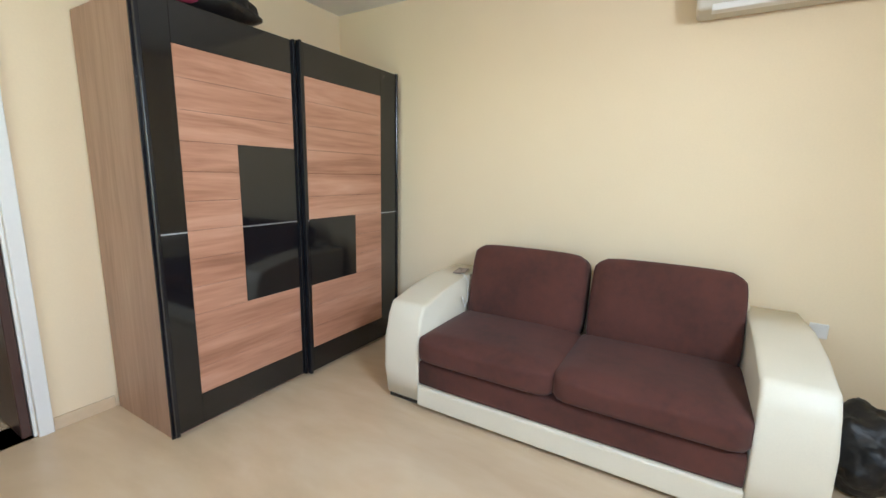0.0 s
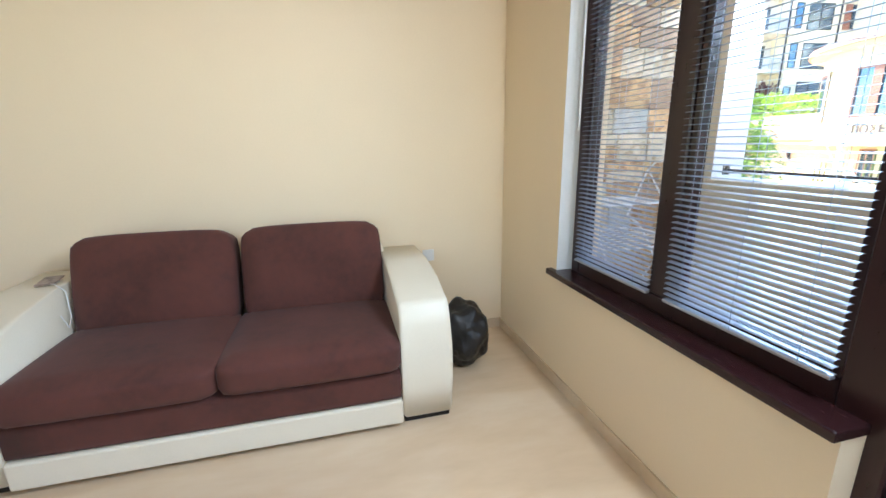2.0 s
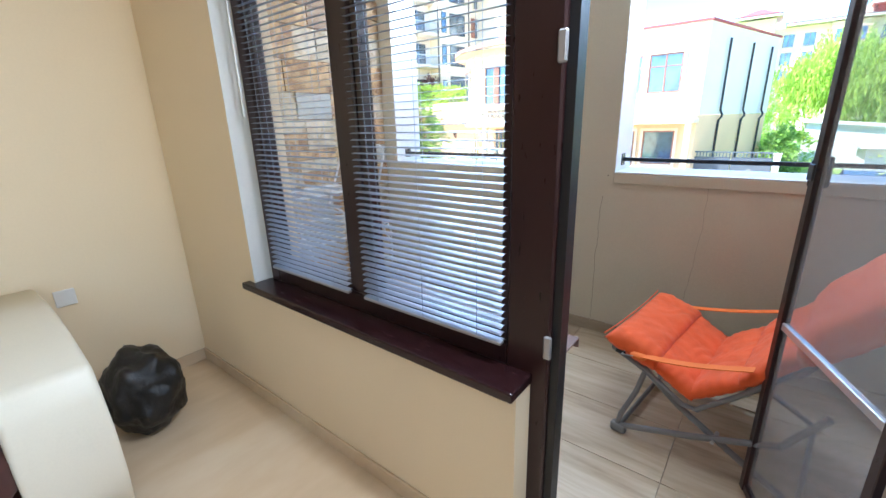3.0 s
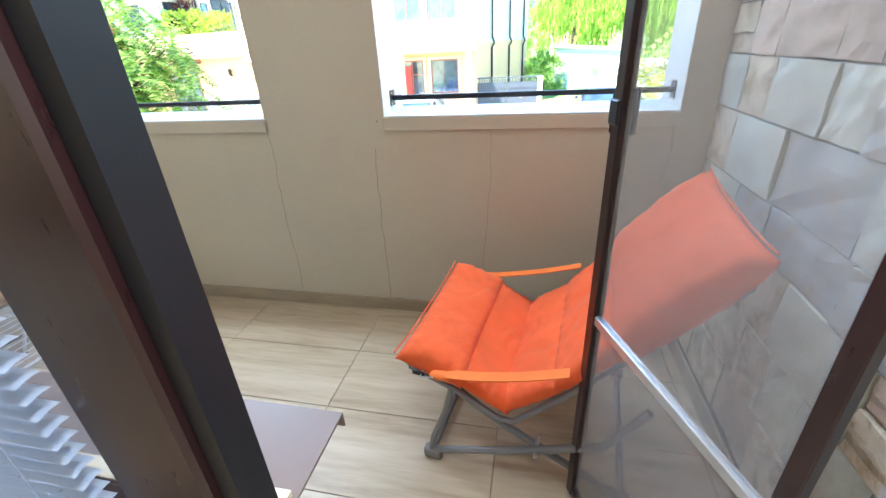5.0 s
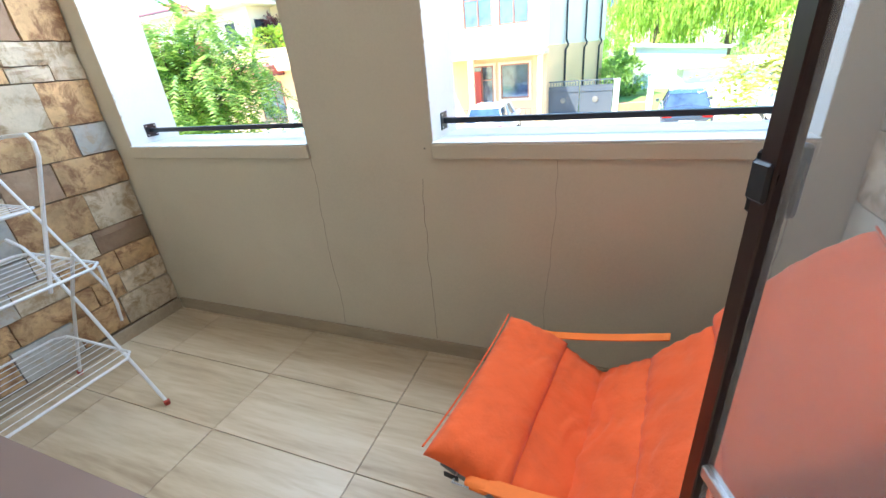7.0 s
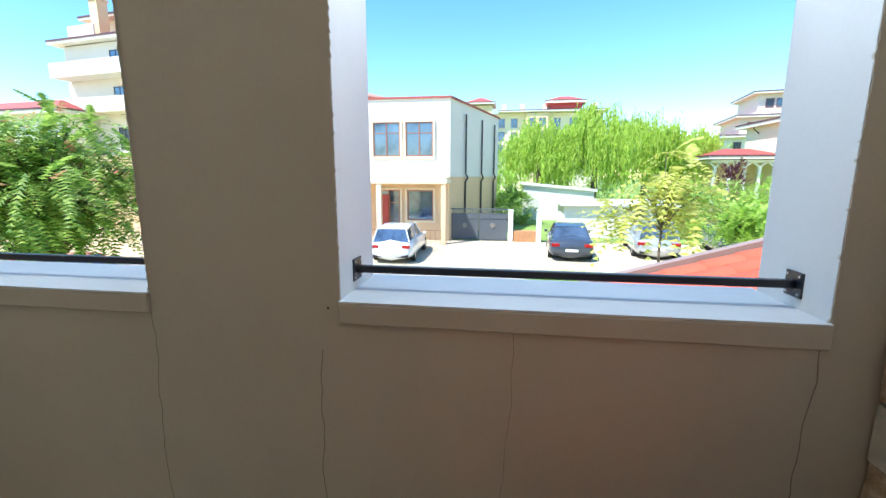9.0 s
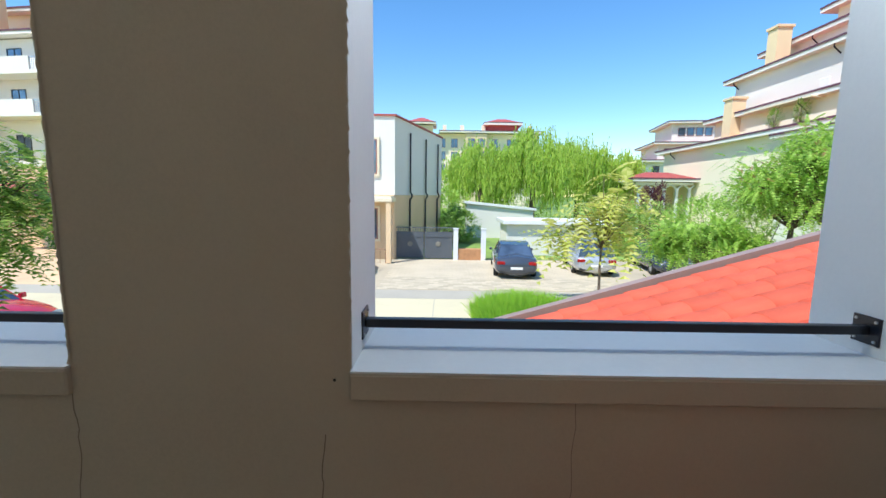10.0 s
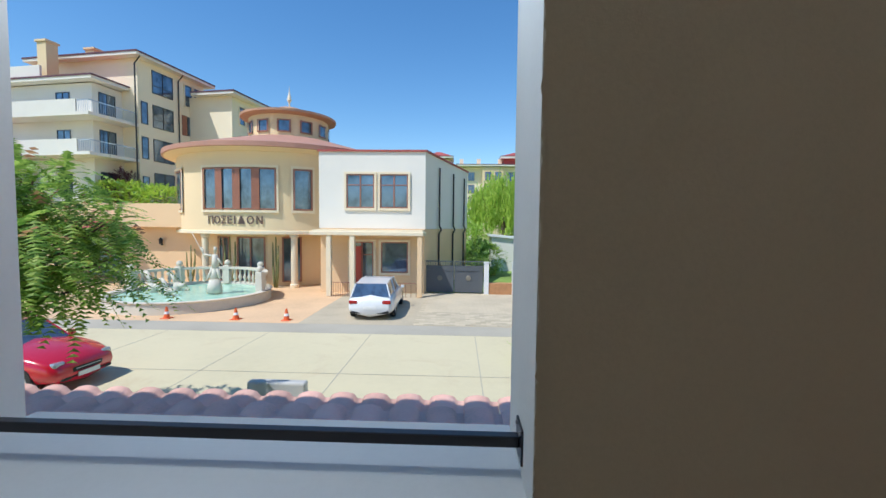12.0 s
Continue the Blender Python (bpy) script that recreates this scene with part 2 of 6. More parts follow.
M_FACW = surf("white_facade", (0.78, 0.74, 0.66), 0.85, 0.04, 0.3, 20, 0.15)
M_FACC = surf("cream_facade", (0.80, 0.62, 0.37), 0.85, 0.04, 0.3, 20, 0.15)
M_FACT = surf("tan_facade", (0.78, 0.55, 0.32), 0.85, 0.06, 0.3, 20, 0.15)
M_FACL = surf("light_cream_facade", (0.88, 0.77, 0.56), 0.85, 0.04, 0.3, 20, 0.15)
# pinkish clay tile, colour raised to offset the shade on the lower roof
M_ROOFP = surf("brightened_clay_tile", (0.93, 0.54, 0.42), 0.75, 0.14, 4, 60, 0.3, per=0.12)
M_TRIM = surf("pale_stone_trim", (0.80, 0.68, 0.48), 0.7, 0.05, 1, 30, 0.1)
M_WFRAME = surf("brown_window_frame", (0.32, 0.13, 0.08), 0.4, 0.1)
M_DGLASS = surf("dark_window_glass", (0.15, 0.20, 0.26), 0.04, 0.45, 0.9, 4, 0.0, metal=0.6, spec=1.0)
M_GATE = surf("dark_steel_gate", (0.10, 0.11, 0.12), 0.5, 0.08)
M_STONEW = surf("fountain_stone", (0.64, 0.58, 0.47), 0.7, 0.06, 3, 30, 0.2)
M_WATER = surf("fountain_water", (0.45, 0.72, 0.56), 0.08, 0.15, 2, 8, 0.6, dist=0.03)
M_CONE = surf("orange_cone", (0.75, 0.13, 0.03), 0.5, 0.05)
M_TYRE = surf("rubber", (0.02, 0.02, 0.02), 0.8, 0.1)
M_SIGNL = surf("bronze_letters", (0.14, 0.09, 0.07), 0.5, 0.1)


# ---- builders ----
def part(name, bm, material, parent=None, label="", kind="", smooth=False):
    me = bpy.data.meshes.new(name)
    if smooth:
        for f in bm.faces:
            f.smooth = True
    bm.to_mesh(me)
    bm.free()
    for mt in material if isinstance(material, (list, tuple)) else [material]:
        me.materials.append(mt)
    ob = new(name, me)
    if parent:
        ob.parent = parent
    return tagged(ob, label, kind=kind)


def thing(name, m, label, category, group=""):
    ob = new(name)
    ob.empty_display_size = 0.1
    ob.matrix_world = m
    return tagged(ob, label, category, group)


def box(bm, x0, x1, y0, y1, z0, z1, bevel=0.0, seg=1, m=None):
    pts = [Vector((x, y, z)) for z in (z0, z1) for x, y in ((x0, y0), (x1, y0), (x1, y1), (x0, y1))]
    vs = [bm.verts.new(m @ p if m else p) for p in pts]
    fs = [bm.faces.new([vs[i] for i in q]) for q in ((3, 2, 1, 0), (4, 5, 6, 7), (0, 1, 5, 4), (1, 2, 6, 5), (2, 3, 7, 6), (3, 0, 4, 7))]
    if bevel:
        es = list({e for f in fs for e in f.edges})
        bmesh.ops.bevel(bm, geom=es, offset=bevel, segments=seg, affect="EDGES", profile=0.5)
    return bm


def boxm(*a, **k):
    return box(bmesh.new(), *a, **k)


def boxes(rows, bevel=0.0):
    bm = bmesh.new()
    for r in rows:
        box(bm, *r, bevel=bevel)
    return bm


def struct(name, bm, mat, label="", kind="structure", smooth=False):
    return part(name, bm, mat, None, label, kind, smooth)


def tube(bm, pts, r, n=8, closed=False, caps=True):
    """A round bar along points; r is one radius or one a point."""
    pts = [Vector(p) for p in pts]
    rs = r if isinstance(r, (list, tuple)) else [r] * len(pts)
    rings, up = [], None
    for i, p in enumerate(pts):
        a, b = pts[max(0, i - 1)], pts[min(len(pts) - 1, i + 1)]
        if closed:
            a, b = pts[i - 1], pts[(i + 1) % len(pts)]
        d = (b - a).normalized()
        if up is None:
            up = d.orthogonal().normalized()
        up = (up - d * up.dot(d)).normalized()
        s = d.cross(up)
        rings.append([bm.verts.new(p + (up * math.cos(2 * math.pi * k / n) + s * math.sin(2 * math.pi * k / n)) * rs[i]) for k in range(n)])
    for i in range(len(rings) - (0 if closed else 1)):
        A, B = rings[i], rings[(i + 1) % len(rings)]
        for k in range(n):
            bm.faces.new((A[k], A[(k + 1) % n], B[(k + 1) % n], B[k]))
    if caps and not closed:
        bm.faces.new(rings[0][::-1])
        bm.faces.new(rings[-1])
    return bm


def lathe(bm, prof, n=24, at=(0, 0, 0), a0=0.0, a1=2 * math.pi):
    """Turned body from (radius, height) pairs."""
    full = abs(a1 - a0 - 2 * math.pi) < 1e-4
    m = n if full else n + 1
    rings = [[bm.verts.new((at[0] + r * math.cos(a0 + (a1 - a0) * k / n), at[1] + r * math.sin(a0 + (a1 - a0) * k / n), at[2] + z)) for k in range(m)] for r, z in prof]
    for A, B in zip(rings, rings[1:]):
        for k in range(n):
            bm.faces.new((A[k], A[(k + 1) % m], B[(k + 1) % m], B[k]))
    return bm


def wall_x(bm, x0, x1, y0, y1, z0, z1, holes):
    """A wall along x with rectangular holes (xa, xb, za, zb), built of butting blocks as one shell."""
    xs = sorted({x0, x1, *[h[0] for h in holes], *[h[1] for h in holes]})
    zs = sorted({z0, z1, *[h[2] for h in holes], *[h[3] for h in holes]})
    solid = {}
    for i in range(len(xs) - 1):
        for j in range(len(zs) - 1):
            cx, cz = (xs[i] + xs[i + 1]) / 2, (zs[j] + zs[j + 1]) / 2
            solid[i, j] = not any(h[0] < cx < h[1] and h[2] < cz < h[3] for h in holes)
    V = {}

    def v(i, k, j):
        if (i, k, j) not in V:
            V[i, k, j] = bm.verts.new((xs[i], (y0, y1)[k], zs[j]))
        return V[i, k, j]
    for (i, j), s in solid.items():
        if not s:
            continue
        bm.faces.new((v(i, 0, j), v(i + 1, 0, j), v(i + 1, 0, j + 1), v(i, 0, j + 1)))
        bm.faces.new((v(i, 1, j + 1), v(i + 1, 1, j + 1), v(i + 1, 1, j), v(i, 1, j)))
        if not solid.get((i - 1, j)):
            bm.faces.new((v(i, 0, j + 1), v(i, 1, j + 1), v(i, 1, j), v(i, 0, j)))
        if not solid.get((i + 1, j)):
            bm.faces.new((v(i + 1, 0, j), v(i + 1, 1, j), v(i + 1, 1, j + 1), v(i + 1, 0, j + 1)))
        if not solid.get((i, j - 1)):
            bm.faces.new((v(i, 0, j), v(i, 1, j), v(i + 1, 1, j), v(i + 1, 0, j)))
        if not solid.get((i, j + 1)):
            bm.faces.new((v(i, 0, j + 1), v(i + 1, 0, j + 1), v(i + 1, 1, j + 1), v(i, 1, j + 1)))
    return bm


def cushion(bm, x0, x1, y0, y1, z0, z1, r=0.05, puff=0.03, n=10):
    """A stuffed block with round edges and a swollen middle."""
    c = Vector(((x0 + x1) / 2, (y0 + y1) / 2, (z0 + z1) / 2))
    h = Vector(((x1 - x0) / 2, (y1 - y0) / 2, (z1 - z0) / 2))
    bmesh.ops.create_cube(bm, size=2)
    bmesh.ops.subdivide_edges(bm, edges=bm.edges[:], cuts=n, use_grid_fill=True)
    for v in bm.verts:
        p = v.co
        q = Vector([math.copysign(min(abs(a), 1), a) for a in p])
        w = [1 - abs(a) ** 4 for a in q]
        sw = Vector((puff * w[1] * w[2] * q[0] / h[0], puff * w[0] * w[2] * q[1] / h[1], puff * w[0] * w[1] * q[2] / h[2]))
        s = Vector((q[0] * h[0], q[1] * h[1], q[2] * h[2]))
        inner = Vector([max(-h[i] + r, min(h[i] - r, s[i])) for i in range(3)])
        d = s - inner
        if d.length > 1e-6:
            s = inner + d.normalized() * min(r, d.length if sum(abs(a) > 1e-6 for a in d) < 2 else r)
        v.co = c + s + Vector((sw[0] * h[0], sw[1] * h[1], sw[2] * h[2]))
    return bm


# ---- structure: room and balcony ----
CEIL = 2.70
G = -2.25                                    # street level
struct("wall_sofa", boxm(-0.30, 0.0, -4.2, 0.0, -0.2, CEIL), M_WALL, "smooth cream painted plaster wall behind the sofa")
struct("wall_window", wall_x(bmesh.new(), -0.30, 4.6, 0.0, 0.25, -0.2, CEIL, [(0.77, 2.13, 0.64, 2.32), (2.13, 2.94, -0.02, 2.32)]), M_WALL,
       "cream plaster wall with the window and the balcony door opening")
struct("wall_back", wall_x(bmesh.new(), -0.30, 4.6, -4.2, -3.98, -0.2, CEIL, [(2.24, 3.10, 0, 2.06)]), M_WALL, "cream plaster wall behind the wardrobe with a doorway")
# unseen side wall; its window opening is assumed, to hold the added lamp
bm = bmesh.new()
wall_x(bm, -4.2, 0.25, -4.8, -4.6, -0.2, CEIL, [(-3.2, -1.2, 0.75, 2.25)])
bmesh.ops.transform(bm, matrix=Matrix.Rotation(radians(90), 4, "Z"), verts=bm.verts)
struct("wall_side", bm, M_WALL, "cream plaster wall with an assumed, unseen window opening")
struct("ceiling", boxm(-0.30, 4.8, -4.2, 0.25, CEIL, CEIL + 0.2), M_CEIL, "flat white painted ceiling")
struct("floor", boxm(-0.30, 4.8, -5.6, 0.0, -0.2, 0.0), M_FLOOR_IN, "polished beige stone-look floor tiles")
struct("hall_wall", boxes([(1.2, 4.2, -5.8, -5.6, -0.2, CEIL), (1.2, 1.4, -5.6, -4.2, 0, CEIL), (4.0, 4.2, -5.6, -4.2, 0, CEIL)]), M_WALL, "plain wall of the hall beyond the doorway")
struct("hall_ceiling", boxm(1.2, 4.2, -5.6, -4.2, CEIL, CEIL + 0.2), M_CEIL)
struct("baseboard", boxes([(0.0, 0.012, -3.98, -0.012, 0, 0.07), (0.0, 2.12, -0.012, 0.0, 0, 0.07), (2.96, 4.6, -0.012, 0.0, 0, 0.07),
                           (1.90, 2.20, -3.98, -3.968, 0, 0.07)], 0.002), M_FLOOR_IN, "low beige tile skirting")
door = struct("door_1", boxes([(2.18, 2.24, -3.98, -3.955, 0, 2.12), (3.10, 3.16, -3.98, -3.955, 0, 2.12), (2.24, 3.10, -3.98, -3.955, 2.06, 2.12),
                               (2.24, 2.255, -4.2, -3.98, 0, 2.06), (3.08, 3.10, -4.2, -3.98, 0, 2.06)], 0.003), M_WHITE, "white door casing round an open doorway to the hall")
part("door_leaf", boxm(2.258, 2.298, -4.84, -3.99, 0.01, 2.04, 0.004), M_DARKWOOD, door, "dark brown wooden door leaf standing open")

# balcony shell
struct("balcony_floor", boxm(-0.30, 3.45, 0.0, 2.0, -0.24, -0.008), M_GROUT, "grout bed under the balcony tiles")
struct("balcony_ceiling", boxm(-0.30, 3.45, 0.25, 2.0, CEIL, CEIL + 0.2), M_CEIL, "white balcony ceiling")
OPEN = [(0.07, 1.245), (1.846, 3.075)]
struct("parapet", wall_x(bmesh.new(), -0.30, 3.45, 1.705, 2.0, -0.24, CEIL, [(a, b, 0.985, 2.5) for a, b in OPEN]), M_PARAPET,
       "rough beige rendered parapet with two tall openings and hairline cracks")
for a, b in OPEN:
    led = struct("ledge", boxm(a, b, 1.69, 2.03, 0.985, 1.044, 0.004), M_PARAPET, "beige ledge with a white painted top, a thin dark iron rail above it")
    part("ledge_top", boxm(a + 0.002, b - 0.002, 1.692, 2.028, 1.045, 1.050), M_LEDGE, led, "white painted top")
    for q in ((a - 0.0005, a + 0.004, 1.706, 1.999, 1.0505, 2.4955), (b - 0.004, b + 0.0005, 1.706, 1.999, 1.0505, 2.4955), (a, b, 1.706, 1.999, 2.496, 2.5005)):
        part("reveal_lining", boxm(*q), M_LEDGE, led, "white painted reveal")
struct("stone_wall_west", boxm(-0.30, -0.075, 0.25, 1.705, -0.24, CEIL), M_MORTAR, "mortar behind the stone cladding")
struct("stone_wall_east", boxm(3.22, 3.45, 0.25, 1.705, -0.24, CEIL), M_MORTAR, "mortar behind the stone cladding")
struct("balcony_skirting", boxes([(-0.03, 3.18, 1.693, 1.705, -0.004, 0.075), (-0.045, -0.033, 0.25, 1.693, -0.004, 0.075), (3.178, 3.19, 0.25, 1.693, -0.004, 0.075),
                                  (-0.04, 2.05, 0.25, 0.262, -0.004, 0.075), (2.98, 3.18, 0.25, 0.262, -0.004, 0.075)], 0.002), M_SKIRT_OUT, "brown streaked tile skirting")
# unseen mass above the flat, its edges set to shade balcony and roofs
struct("house_above", boxm(-7.0, 9.0, -9.0, 2.18, CEIL + 0.201, CEIL + 0.75), M_FACC, "unseen block for the storey above, sized for its shadow")
# overhang added out of view so its shadow covers the lower roof
struct("house_roof", boxm(-7.2, 0.9, -9.2, 2.95, CEIL + 0.751, CEIL + 0.85), M_ROOFFAR, "unseen overhang added to shade the lower roof")
struct("house_below", boxes([(-7.0, 9.0, 1.2, 1.995, G - 0.1, -0.24), (-7.0, -0.3, 1.2, 1.995, -0.24, CEIL + 0.2), (3.45, 9.0, 1.2, 1.995, -0.24, CEIL + 0.2)]), M_FACC, "outer wall of our own house")

# window and balcony door
win = struct("window_1", boxes([(0.77, 0.84, 0.09, 0.16, 0.66, 2.32), (1.375, 1.465, 0.09, 0.16, 0.735, 2.25), (2.05, 2.18, 0.085, 0.165, 0.0, 2.32),
                                (0.84, 2.05, 0.09, 0.16, 0.66, 0.735), (0.84, 2.05, 0.09, 0.16, 2.25, 2.32)], 0.006), M_PVC, "dark brown framed window with lowered venetian blinds")
for a, b in ((0.84, 1.375), (1.465, 2.05)):
    part("sash", boxes([(a, a + 0.03, 0.1, 0.15, 0.735, 2.25), (b - 0.03, b, 0.1, 0.15, 0.735, 2.25), (a + 0.03, b - 0.03, 0.1, 0.15, 0.735, 0.765), (a + 0.03, b - 0.03, 0.1, 0.15, 2.22, 2.25)], 0.004), M_PVC, win)
    p = part("pane", boxm(a + 0.03, b - 0.03, 0.122, 0.128, 0.765, 2.22), M_GLASS, win, "clear glass pane")
    p.visible_shadow = False
part("gasket", boxm(2.181, 2.205, 0.10, 0.150, 0.0, 2.28), M_GASKET, win, "black rubber gasket")
for z in (0.735, 1.475):
    part("hinge", boxm(2.168, 2.190, 0.070, 0.084, z, z + 0.068, 0.004), M_ALU, win, "small pale hinge")
struct("window_sill", boxm(0.715, 2.135, -0.035, 0.09, 0.636, 0.668, 0.006, 2), M_SILL, "dark brown glossy window board")
struct("outer_sill", boxes([(0.77, 2.14, 0.16, 0.44, 0.618, 0.624), (0.77, 2.14, 0.437, 0.44, 0.585, 0.618)]), surf("violet_brown_sheet", (0.19, 0.125, 0.10), 0.4, 0.05, 2, 8, 0.0), "violet-brown sheet metal outer sill")
struct("door_frame", boxes([(2.90, 2.94, 0.10, 0.15, 0.0, 2.32), (2.18, 2.90, 0.09, 0.16, 2.25, 2.32), (2.205, 2.895, 0.02, 0.22, -0.02, 0.012)], 0.005), M_PVC, "dark brown balcony door frame and threshold")
struct("reveal", boxes([(0.7701, 0.774, 0.0, 0.09, 0.668, 2.32)]), M_LEDGE, "white painted reveal")
struct("trim", boxm(2.925, 2.9395, 0.155, 0.25, 0.0, 2.32), surf("grey_reveal", (0.36, 0.33, 0.32), 0.5, 0.08), "pale grey strip beside the balcony door frame")

# venetian blinds
for a, b in ((0.845, 1.375), (1.465, 2.045)):
    bl = thing("venetian_blind", pose(0, 0, 0), "pale metallic venetian blind lowered over a window pane, slats half open", "blind", "venetian blinds")
    bm = bmesh.new()
    z = 0.75
    while z < 2.2:
        m = pose(0, 0.072, z, 7)
        for k in range(3):
            t0, t1 = -0.0125 + k * 0.00833, -0.0125 + (k + 1) * 0.00833
            h0, h1 = 0.002 * (1 - (t0 / 0.0125) ** 2), 0.002 * (1 - (t1 / 0.0125) ** 2)
            q = [bm.verts.new(m @ Vector(p)) for p in ((a, t0, h0), (b, t0, h0), (b, t1, h1), (a, t1, h1))]
            bm.faces.new(q)
        z += 0.0215
    part("slats", bm, M_SLAT, bl, "thin pale metal slats", "stuff")
    part("head_rail", boxm(a, b, 0.052, 0.084, 2.20, 2.235, 0.003), M_ALU, bl)
    part("bottom_rail", boxm(a, b, 0.058, 0.080, 0.738, 0.748, 0.002), M_ALU, bl)
    for x in (a + 0.08, (a + b) / 2, b - 0.08):
        for y in (0.057, 0.087):
            part("ladder_cord", tube(bmesh.new(), [(x, y, 0.745), (x, y, 2.2)], 0.0008, 4), M_SLAT, bl)
    if a < 1:
        part("wand", tube(bmesh.new(), [(a - 0.01, 0.045, 2.2), (a - 0.012, 0.045, 1.40)], 0.005, 8), M_WHITE, bl, "clear white tilting wand")

# glass door leaf, open into the room
leafd = thing("balcony_door_leaf", pose(2.928, 0.075, 0), "brown framed glass balcony door leaf standing open into the room", "door")
part("leaf_frame", boxes([(-0.022, 0.03, -0.018, 0.022, 0.02, 2.27), (-0.022, 0.03, -0.66, -0.57, 0.02, 2.27), (-0.022, 0.03, -0.57, -0.018, 0.02, 0.12), (-0.022, 0.03, -0.57, -0.018, 2.18, 2.27)], 0.006), M_PVC, leafd)
part("glazing_seal", boxes([(-0.014, 0.014, -0.028, -0.0181, 0.12, 2.18), (-0.014, 0.014, -0.5699, -0.555, 0.12, 2.18)]), M_GASKET, leafd)
part("pane", boxm(-0.006, 0.006, -0.555, -0.028, 0.12, 2.18), M_GLASS2, leafd, "glass reflecting the balcony, tinted for the dim room behind").visible_shadow = False
part("blind_cord", tube(bmesh.new(), [(-0.034, -0.16, 2.1), (-0.034, -0.15, 1.2), (-0.034, -0.17, 0.6)], 0.0014, 6), surf("yellow_cord", (0.65, 0.5, 0.2), 0.7), leafd, "yellow blind cord")

# insect screen door, swung out over the balcony
M_NET = bpy.data.materials.new("insect_net")
t_, n_, l_ = nodes_of(M_NET)
n_["Principled BSDF"].inputs["Base Color"].default_value = (0.42, 0.41, 0.42, 1)
n_["Principled BSDF"].inputs["Roughness"].default_value = 0.9
tr_ = n_.new("ShaderNodeBsdfTransparent")
mx_ = n_.new("ShaderNodeMixShader")
mx_.inputs[0].default_value = 0.30
l_.new(tr_.outputs[0], mx_.inputs[1])
l_.new(n_["Principled BSDF"].outputs[0], mx_.inputs[2])
l_.new(mx_.outputs[0], n_["Material Output"].inputs[0])
SCR = (Vector((2.68, 0.77, 0)) - Vector((2.875, 0.27, 0)))
scr_ang = math.degrees(math.atan2(SCR.y, SCR.x))
W = SCR.length
scr = thing("screen_door", pose(2.875, 0.27, 0.03, 0, 0, scr_ang), "insect screen door in a thin dark brown frame, swung open over the balcony", "screen door")
part("screen_frame", boxes([(W - 0.03, W, -0.013, 0.013, 0, 2.2), (0, 0.028, -0.010, 0.010, 0, 2.2), (0.028, W - 0.028, -0.010, 0.010, 0, 0.03), (0.028, W - 0.028, -0.010, 0.010, 2.17, 2.2)], 0.002), M_PVC, scr)
part("middle_rail", boxm(0.0281, W - 0.0281, -0.009, 0.009, 0.66, 0.685, 0.002), M_ALU, scr, "pale middle rail")
part("net", boxes([(0.028, W - 0.028, -0.0004, 0.0004, 0.03, 0.66), (0.028, W - 0.028, -0.0004, 0.0004, 0.685, 2.17)]), M_NET, scr, "fine grey insect netting")
part("clip_handle", boxes([(W - 0.032, W + 0.008, -0.026, -0.0131, 1.115, 1.205), (W - 0.030, W + 0.004, 0.0131, 0.020, 1.135, 1.185), (W + 0.001, W + 0.008, -0.0131, 0.0131, 1.115, 1.195)], 0.004), M_IRON, scr, "black plastic clip handle")

# hairline cracks and a drilled hole in the render
crk = bpy.data.objects["parapet"]
for cx, zt in ((1.243, 0.985), (3.060, 0.985), (2.33, 0.985), (1.79, 0.9)):
    rg_ = random.Random(int(cx * 100))
    bm = bmesh.new()
    x, z = cx, zt
    prev = None
    while z > 0.08:
        w = 0.0014 if cx != 2.33 else 0.0007
        pr = (bm.verts.new((x - w, 1.7042, z)), bm.verts.new((x + w, 1.7042, z)))
        if prev:
            bm.faces.new((prev[0], prev[1], pr[1], pr[0]))
        prev = pr
        z -= rg_.uniform(0.015, 0.04)
        x += rg_.uniform(-0.006, 0.005)
    part("crack", bm, surf("crack_dark", (0.26, 0.22, 0.17), 0.95), crk, "hairline crack")
for e_, d_ in ((0.07, 1), (1.245, -1), (1.846, 1), (3.075, -1)):
    rg_ = random.Random(int(e_ * 50))
    bm = bmesh.new()
    z, prev = 1.052, None
    while z < 2.45:
        o_ = rg_.uniform(0.0, 0.0045) * (1 if rg_.random() > 0.25 else 1.7)
        pr = [bm.verts.new(p) for p in ((e_ - d_ * 0.004, 1.7030, z), (e_ + d_ * o_, 1.7035, z), (e_ + d_ * o_ * 0.8, 1.712, z))]
        if prev:
            bm.faces.new((prev[0], prev[1], pr[1], pr[0]))
            bm.faces.new((prev[1], prev[2], pr[2], pr[1]))
        prev = pr
        z += rg_.uniform(0.006, 0.018)
    part("ragged_edge", bm, M_PARAPET, crk, "ragged edge of the render")
part("drill_hole", lathe(bmesh.new(), [(0.0, 0.0), (0.003, 0.0), (0.0035, 0.001)], 12), M_GASKET, crk, "small dark drill hole").matrix_local = pose(1.812, 1.7035, 1.026, 90)

# iron bars in the openings
for a, b in OPEN:
    bar = thing("rail_bar", pose((a + b) / 2, 1.84, 1.112), "black square iron safety bar across a parapet opening", "railing", "parapet rails")
    w = (b - a) / 2
    part("bar", boxm(-w + 0.008, w - 0.008, -0.011, 0.011, -0.011, 0.011, 0.002), M_IRON, bar)
    for s in (-1, 1):
        pl = part("bracket", boxm(s * w - s * 0.0045 - 0.0035, s * w - s * 0.0045 + 0.0035, -0.034, 0.034, -0.034, 0.034, 0.001), M_IRON, bar, "small square black wall plate")
        for dy in (-0.024, 0.024):
            for dz in (-0.024, 0.024):
                part("screw", tube(bmesh.new(), [(s * (w - 0.008), dy, dz), (s * (w - 0.011), dy, dz)], 0.004, 6), M_ALU, pl)

